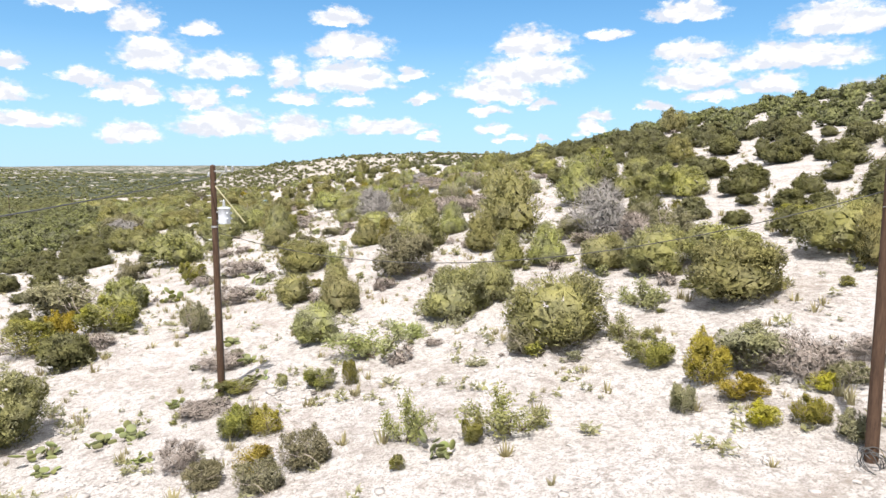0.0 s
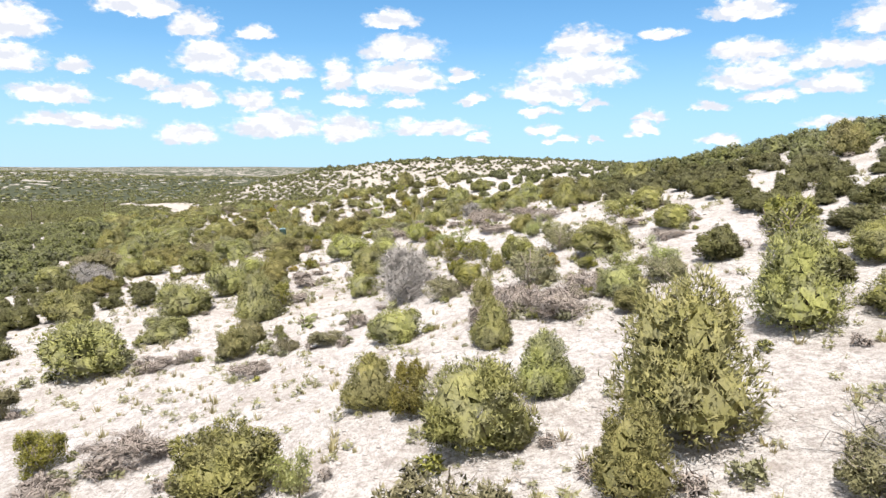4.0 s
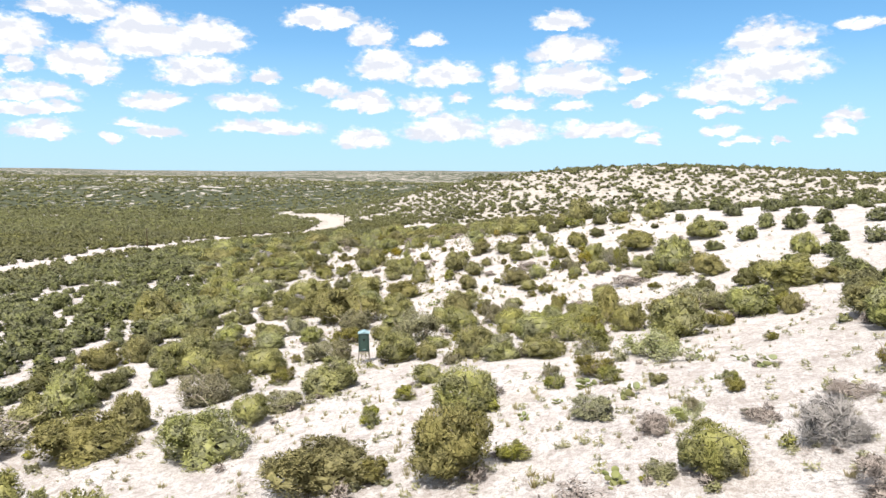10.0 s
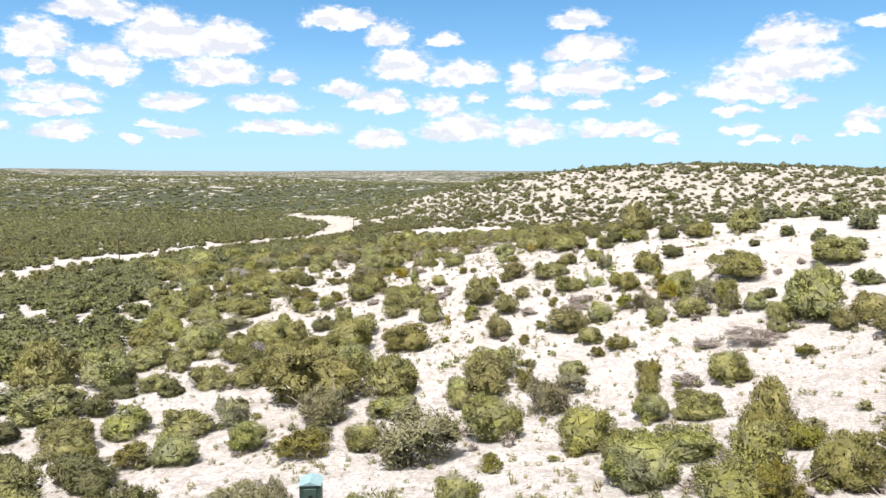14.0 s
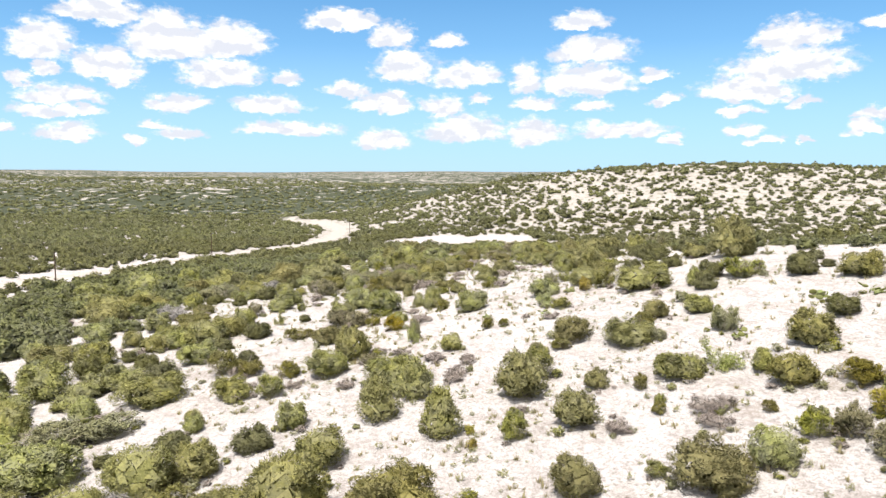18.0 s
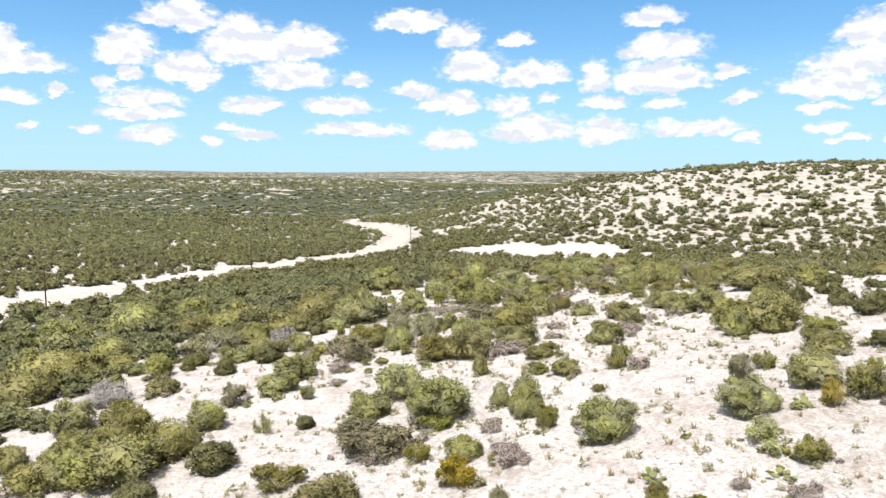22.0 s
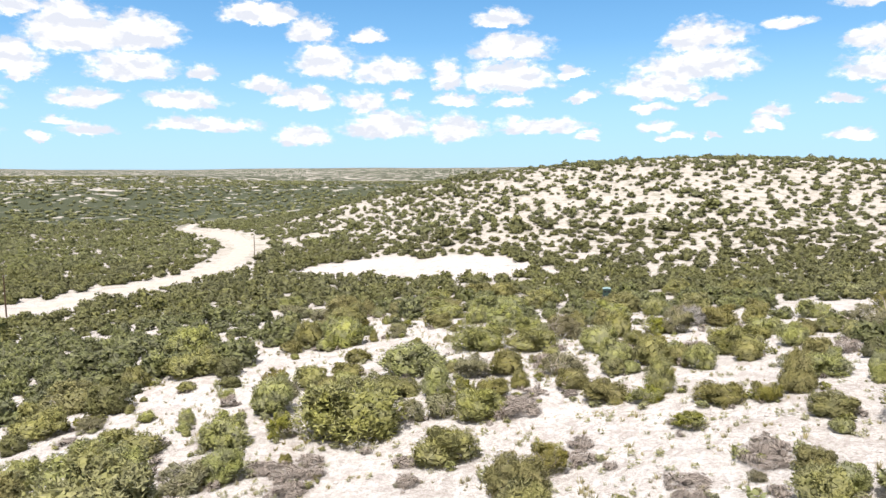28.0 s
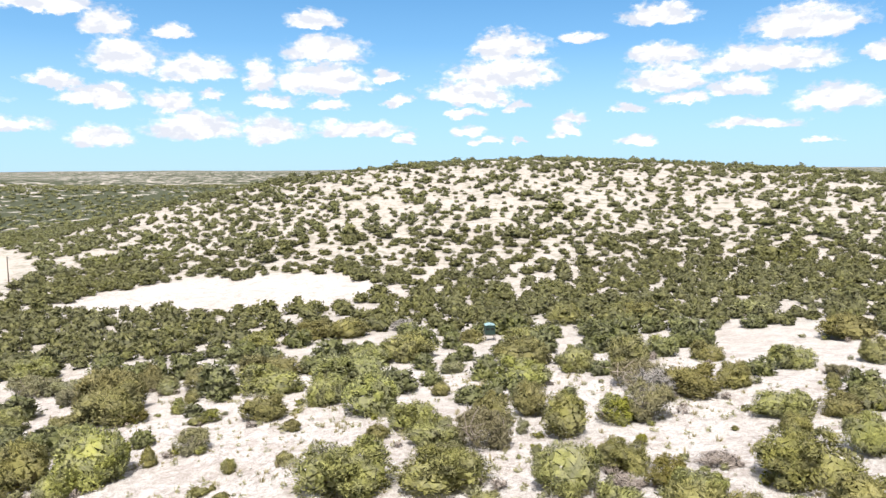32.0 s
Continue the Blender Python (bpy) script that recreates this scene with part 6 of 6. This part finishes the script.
        rod("ground_wire", (0.16, -0.06, 0.0), tuple(top + Vector((0.13, -0.05, -2.2))), 0.012, MAT_WIRE, pole)
    pole.matrix_basis = Matrix.Translation((x, y, z)) @ Matrix.Rotation(turn, 4, "Z")
    return pole, Vector((x, y, z)) + Matrix.Rotation(turn, 3, "Z") @ top


def wire(a, b, sag, label, radius=0.016):
    n = 20
    pts = [(Vector(a).lerp(Vector(b), k / n) - Vector((0, 0, sag * 4 * (k / n) * (1 - k / n))), radius) for k in range(n + 1)]
    ob = new("overhead_wire", mesh_from("overhead_wire", *tubes([pts], 5), MAT_WIRE, True))
    tagged(ob, label, "wire", "overhead wires")


_, left_top = utility_pole(-9.25, 28.7, 9.35, "brown wooden utility pole carrying a pale transformer", (-0.05, 0.0), True)
_, right_top = utility_pole(10.6, 16.8, 9.3, "brown wooden utility pole with coiled wire at its foot", (0.12, 0.05), False, 0.6)
wire(left_top + Vector((-0.15, 0, -0.4)), (-1.6, -45.0, 9.0), 0.9, "thin dark wire running back from the pole top")
wire(left_top + Vector((0.1, 0, -2.7)), right_top + Vector((0, 0, -2.6)), 1.5, "slack dark cable hung between two poles", 0.013)
for px, py in ((-172.5, 281.0), (-190.0, 362.0), (-190.0, 470.0)):
    utility_pole(px, py, 8.8, "distant wooden utility pole beside the caliche road")
rng = np.random.default_rng(8)
coil = []
for k in range(7):
    r = rng.uniform(0.22, 0.38)
    c = Vector((10.5 + rng.normal(0, 0.06), 16.5 + rng.normal(0, 0.06), float(height(10.5, 16.5)) + 0.2))
    tilt = Euler((rng.uniform(0.6, 1.4), 0, rng.uniform(0, 3))).to_matrix()
    coil.append([(c + tilt @ Vector((r * math.cos(a), r * math.sin(a), 0)), 0.012) for a in np.linspace(0, 6.2, 18)])
ob = new("wire_coil", mesh_from("wire_coil", *tubes(coil, 5), MAT_WIRE, True))
tagged(ob, "tangled coil of old wire at the pole foot", "wire coil")


def hunting_blind(x, y, facing, wide, deep, tall, legs, label, band=False):
    """A box blind on four legs. Its door side faces the given way, in degrees."""
    z = float(height(x, y))
    blind = new("hunting_blind")
    tagged(blind, label, "hunting blind", "hunting blinds")
    body = part("body", bm_mesh("body", box_bm(wide, deep, tall, (0, 0, legs + tall / 2), 0.02), MAT_BLIND), blind, "dark green panelled cabin")
    for s in (-1, 1):
        part("corner_strip", bm_mesh("corner_strip", box_bm(0.05, 0.05, tall, (s * (wide / 2 - 0.01), -deep / 2 + 0.01, legs + tall / 2)), MAT_BLIND_DOOR), body)
    bm = bmesh.new()
    o, h = 0.07, 0.2
    v = [bm.verts.new(p) for p in ((-wide / 2 - o, -deep / 2 - o, legs + tall), (wide / 2 + o, -deep / 2 - o, legs + tall), (wide / 2 + o, deep / 2 + o, legs + tall), (-wide / 2 - o, deep / 2 + o, legs + tall), (0, -deep / 2 - o, legs + tall + h), (0, deep / 2 + o, legs + tall + h))]
    for q in ((0, 1, 4), (2, 3, 5), (1, 2, 5, 4), (3, 0, 4, 5), (0, 3, 2, 1)):
        bm.faces.new([v[k] for k in q])
    bmesh.ops.bevel(bm, geom=list(bm.edges), offset=0.012, segments=1, affect="EDGES")
    part("roof", bm_mesh("roof", bm, MAT_BLIND_ROOF), blind, "pale teal gabled roof")
    if band:
        for k in (-0.27, 0.27):
            part("window", bm_mesh("window", box_bm(wide * 0.36, 0.03, tall * 0.22, (wide * k * 0.9, -deep / 2 - 0.008, legs + tall * 0.62)), MAT_DARK), blind, "dark open shooting window")
        part("window", bm_mesh("window", box_bm(0.03, deep * 0.5, tall * 0.22, (wide / 2 + 0.008, 0, legs + tall * 0.62)), MAT_DARK), blind, "dark open shooting window")
    else:
        door = part("door", bm_mesh("door", box_bm(wide * 0.62, 0.04, tall * 0.86, (0, -deep / 2 - 0.02, legs + tall * 0.47), 0.012), MAT_BLIND_DOOR), blind, "flat green door")
        part("window", bm_mesh("window", box_bm(wide * 0.2, 0.02, tall * 0.13, (0.02, -deep / 2 - 0.045, legs + tall * 0.66)), MAT_DARK), door, "small dark square window")
        part("sign", bm_mesh("sign", box_bm(wide * 0.28, 0.012, 0.05, (0.05, -deep / 2 - 0.044, legs + tall * 0.12), 0.002), MAT_BLIND_ROOF), door, "thin pale strip")
    for sx in (-1, 1):
        for sy in (-1, 1):
            rod("leg", (sx * (wide / 2 + 0.12), sy * (deep / 2 + 0.12), -0.3), (sx * (wide / 2 - 0.06), sy * (deep / 2 - 0.06), legs + 0.05), 0.045, MAT_LEG, blind)
    part("platform", bm_mesh("platform", box_bm(wide + 0.1, deep + 0.1, 0.07, (0, 0, legs - 0.03)), MAT_LEG), blind)
    if not band:
        y0, y1 = -deep / 2 - 0.55, -deep / 2 - 0.06
        rails = None
        for s in (-0.22, 0.12):
            rails = tubes([[((s, y0, -0.15), 0.028), ((s, y1, legs + 0.05), 0.028)], [((s + 0.36, y0, -0.15), 0.028), ((s + 0.36, y1, legs + 0.05), 0.028)]], 6) if s < 0 else rails
        ladder = part("ladder", mesh_from("ladder", *rails, MAT_LEG, True), blind, "weathered timber ladder")
        for k in range(5):
            u = (k + 0.6) / 5.2
            yy, zz = y0 + (y1 - y0) * u, -0.15 + (legs + 0.2) * u
            rod("rung", (-0.24, yy, zz), (0.16, yy, zz), 0.022, MAT_LEG, ladder)
    blind.matrix_basis = Matrix.Translation((x, y, z)) @ Matrix.Rotation(radians(facing), 4, "Z")


hunting_blind(-37.6, 149.6, 22.0, 0.98, 0.98, 1.72, 1.2, "dark green box blind on tall timber legs with ladder")
hunting_blind(-68.6, 373.5, 4.0, 1.35, 1.3, 1.35, 0.85, "green box blind with dark windows among junipers", True)

# ---- rubble, dead twigs and dry grass ----


def small_stuff():
    rng = np.random.default_rng(31)
    ball, tri = icosphere(1)
    stones = [(np.clip(ball * (1 + rng.normal(0, 0.34, (len(ball), 1))), (-0.8, -0.75, -0.6), (0.75, 0.8, 0.55)) * np.array((0.5, rng.uniform(0.3, 0.5), 0.26)) + np.array((0, 0, 0.08)), tri) for _ in range(5)]

    def strip(n, spread):
        y = rng.uniform(8, 352, n)
        px = np.interp(y, [0, 60, 110, 170, 230, 280, 352], [2, -4, -16, -36, -58, -76, -78])
        x = px + rng.normal(-4, spread, n)
        ok = (np.abs(x - px) < 62) & (cluster(x, y) > rng.uniform(0.0, 1.0, n))
        return x[ok], y[ok]

    def cluster(x, y):
        return np.clip(0.2 + 1.1 * patchy(x, y, 3.7, 2.0) * patchy(x, y, 9.0, 0.5) * 2.0, 0, 1)

    x, y = strip(36000, 26)
    w = 0.10 + rng.gamma(1.1, 0.085, len(x))
    joined("limestone_rubble", "loose pale limestone stones scattered over the slope", "stones", MAT_STONE, stones, x, y, w, w * rng.uniform(0.5, 1.0, len(x)), rng)
    # broken ledges and scree close to the start of the walk
    n = 14000
    y = 14 + 40 * rng.uniform(0, 1, n) ** 1.4
    x = rng.normal(-1, 12, n) * (0.5 + y / 45)
    ok = cluster(x, y) > rng.uniform(0.0, 1.0, n)
    x, y = x[ok], y[ok]
    w = 0.06 + rng.gamma(1.2, 0.05, len(x))
    joined("limestone_scree", "small pale limestone chips strewn over the slope", "stones", MAT_STONE, stones, x, y, w, w * rng.uniform(0.4, 0.9, len(x)), rng)
    tuft = []
    for _ in range(4):
        n = 16
        a, r = rng.uniform(0, 6.28, n), rng.uniform(0.02, 0.28, n)
        p = np.stack([r * np.cos(a), r * np.sin(a), np.zeros(n)], 1)
        tip = p + np.stack([np.cos(a) * rng.uniform(0.05, 0.4, n), np.sin(a) * rng.uniform(0.05, 0.4, n), rng.uniform(0.4, 1.0, n)], 1)
        s = np.stack([-np.sin(a), np.cos(a), np.zeros(n)], 1) * 0.07
        v = np.stack([p - s, p + s, tip], 1).reshape(-1, 3)
        tuft.append((v, np.arange(3 * n).reshape(-1, 3)))
    x, y = strip(9000, 28)
    w = rng.uniform(0.25, 0.75, len(x))
    joined("dry_grass", "dry yellowish grass tufts between the stones", "grass", MAT_GRASS, tuft, x, y, w, w * rng.uniform(0.5, 0.9, len(x)), rng)
    leafy = [crown_arrays(rng, "wide", 40, 0.35, core=0)[:2] for _ in range(3)]
    x, y = strip(11000, 28)
    w = rng.uniform(0.18, 0.7, len(x))
    joined("low_forbs", "small grey-green herbs sprinkled over the rubble", "herbs", MAT_SAGE, leafy, x, y, w, w * rng.uniform(0.5, 0.9, len(x)), rng)
    x, y = strip(4200, 28)
    w = rng.uniform(0.3, 1.2, len(x))
    twigs = []
    for _ in range(3):
        t = tubes(stems(rng, 9, 2.4, 0.6, 0.018, 0, 0), 3)
        twigs.append(t)
    joined("dead_twigs", "grey-brown dead twigs and brush litter on rubble", "twigs", MAT_TWIG, twigs, x, y, w, w * 0.5, rng)


small_stuff()

for key, group in PROTOS.items():
    for ob in group:
        if not ob["used"]:
            for o in (*ob.children_recursive, ob):
                bpy.data.objects.remove(o)
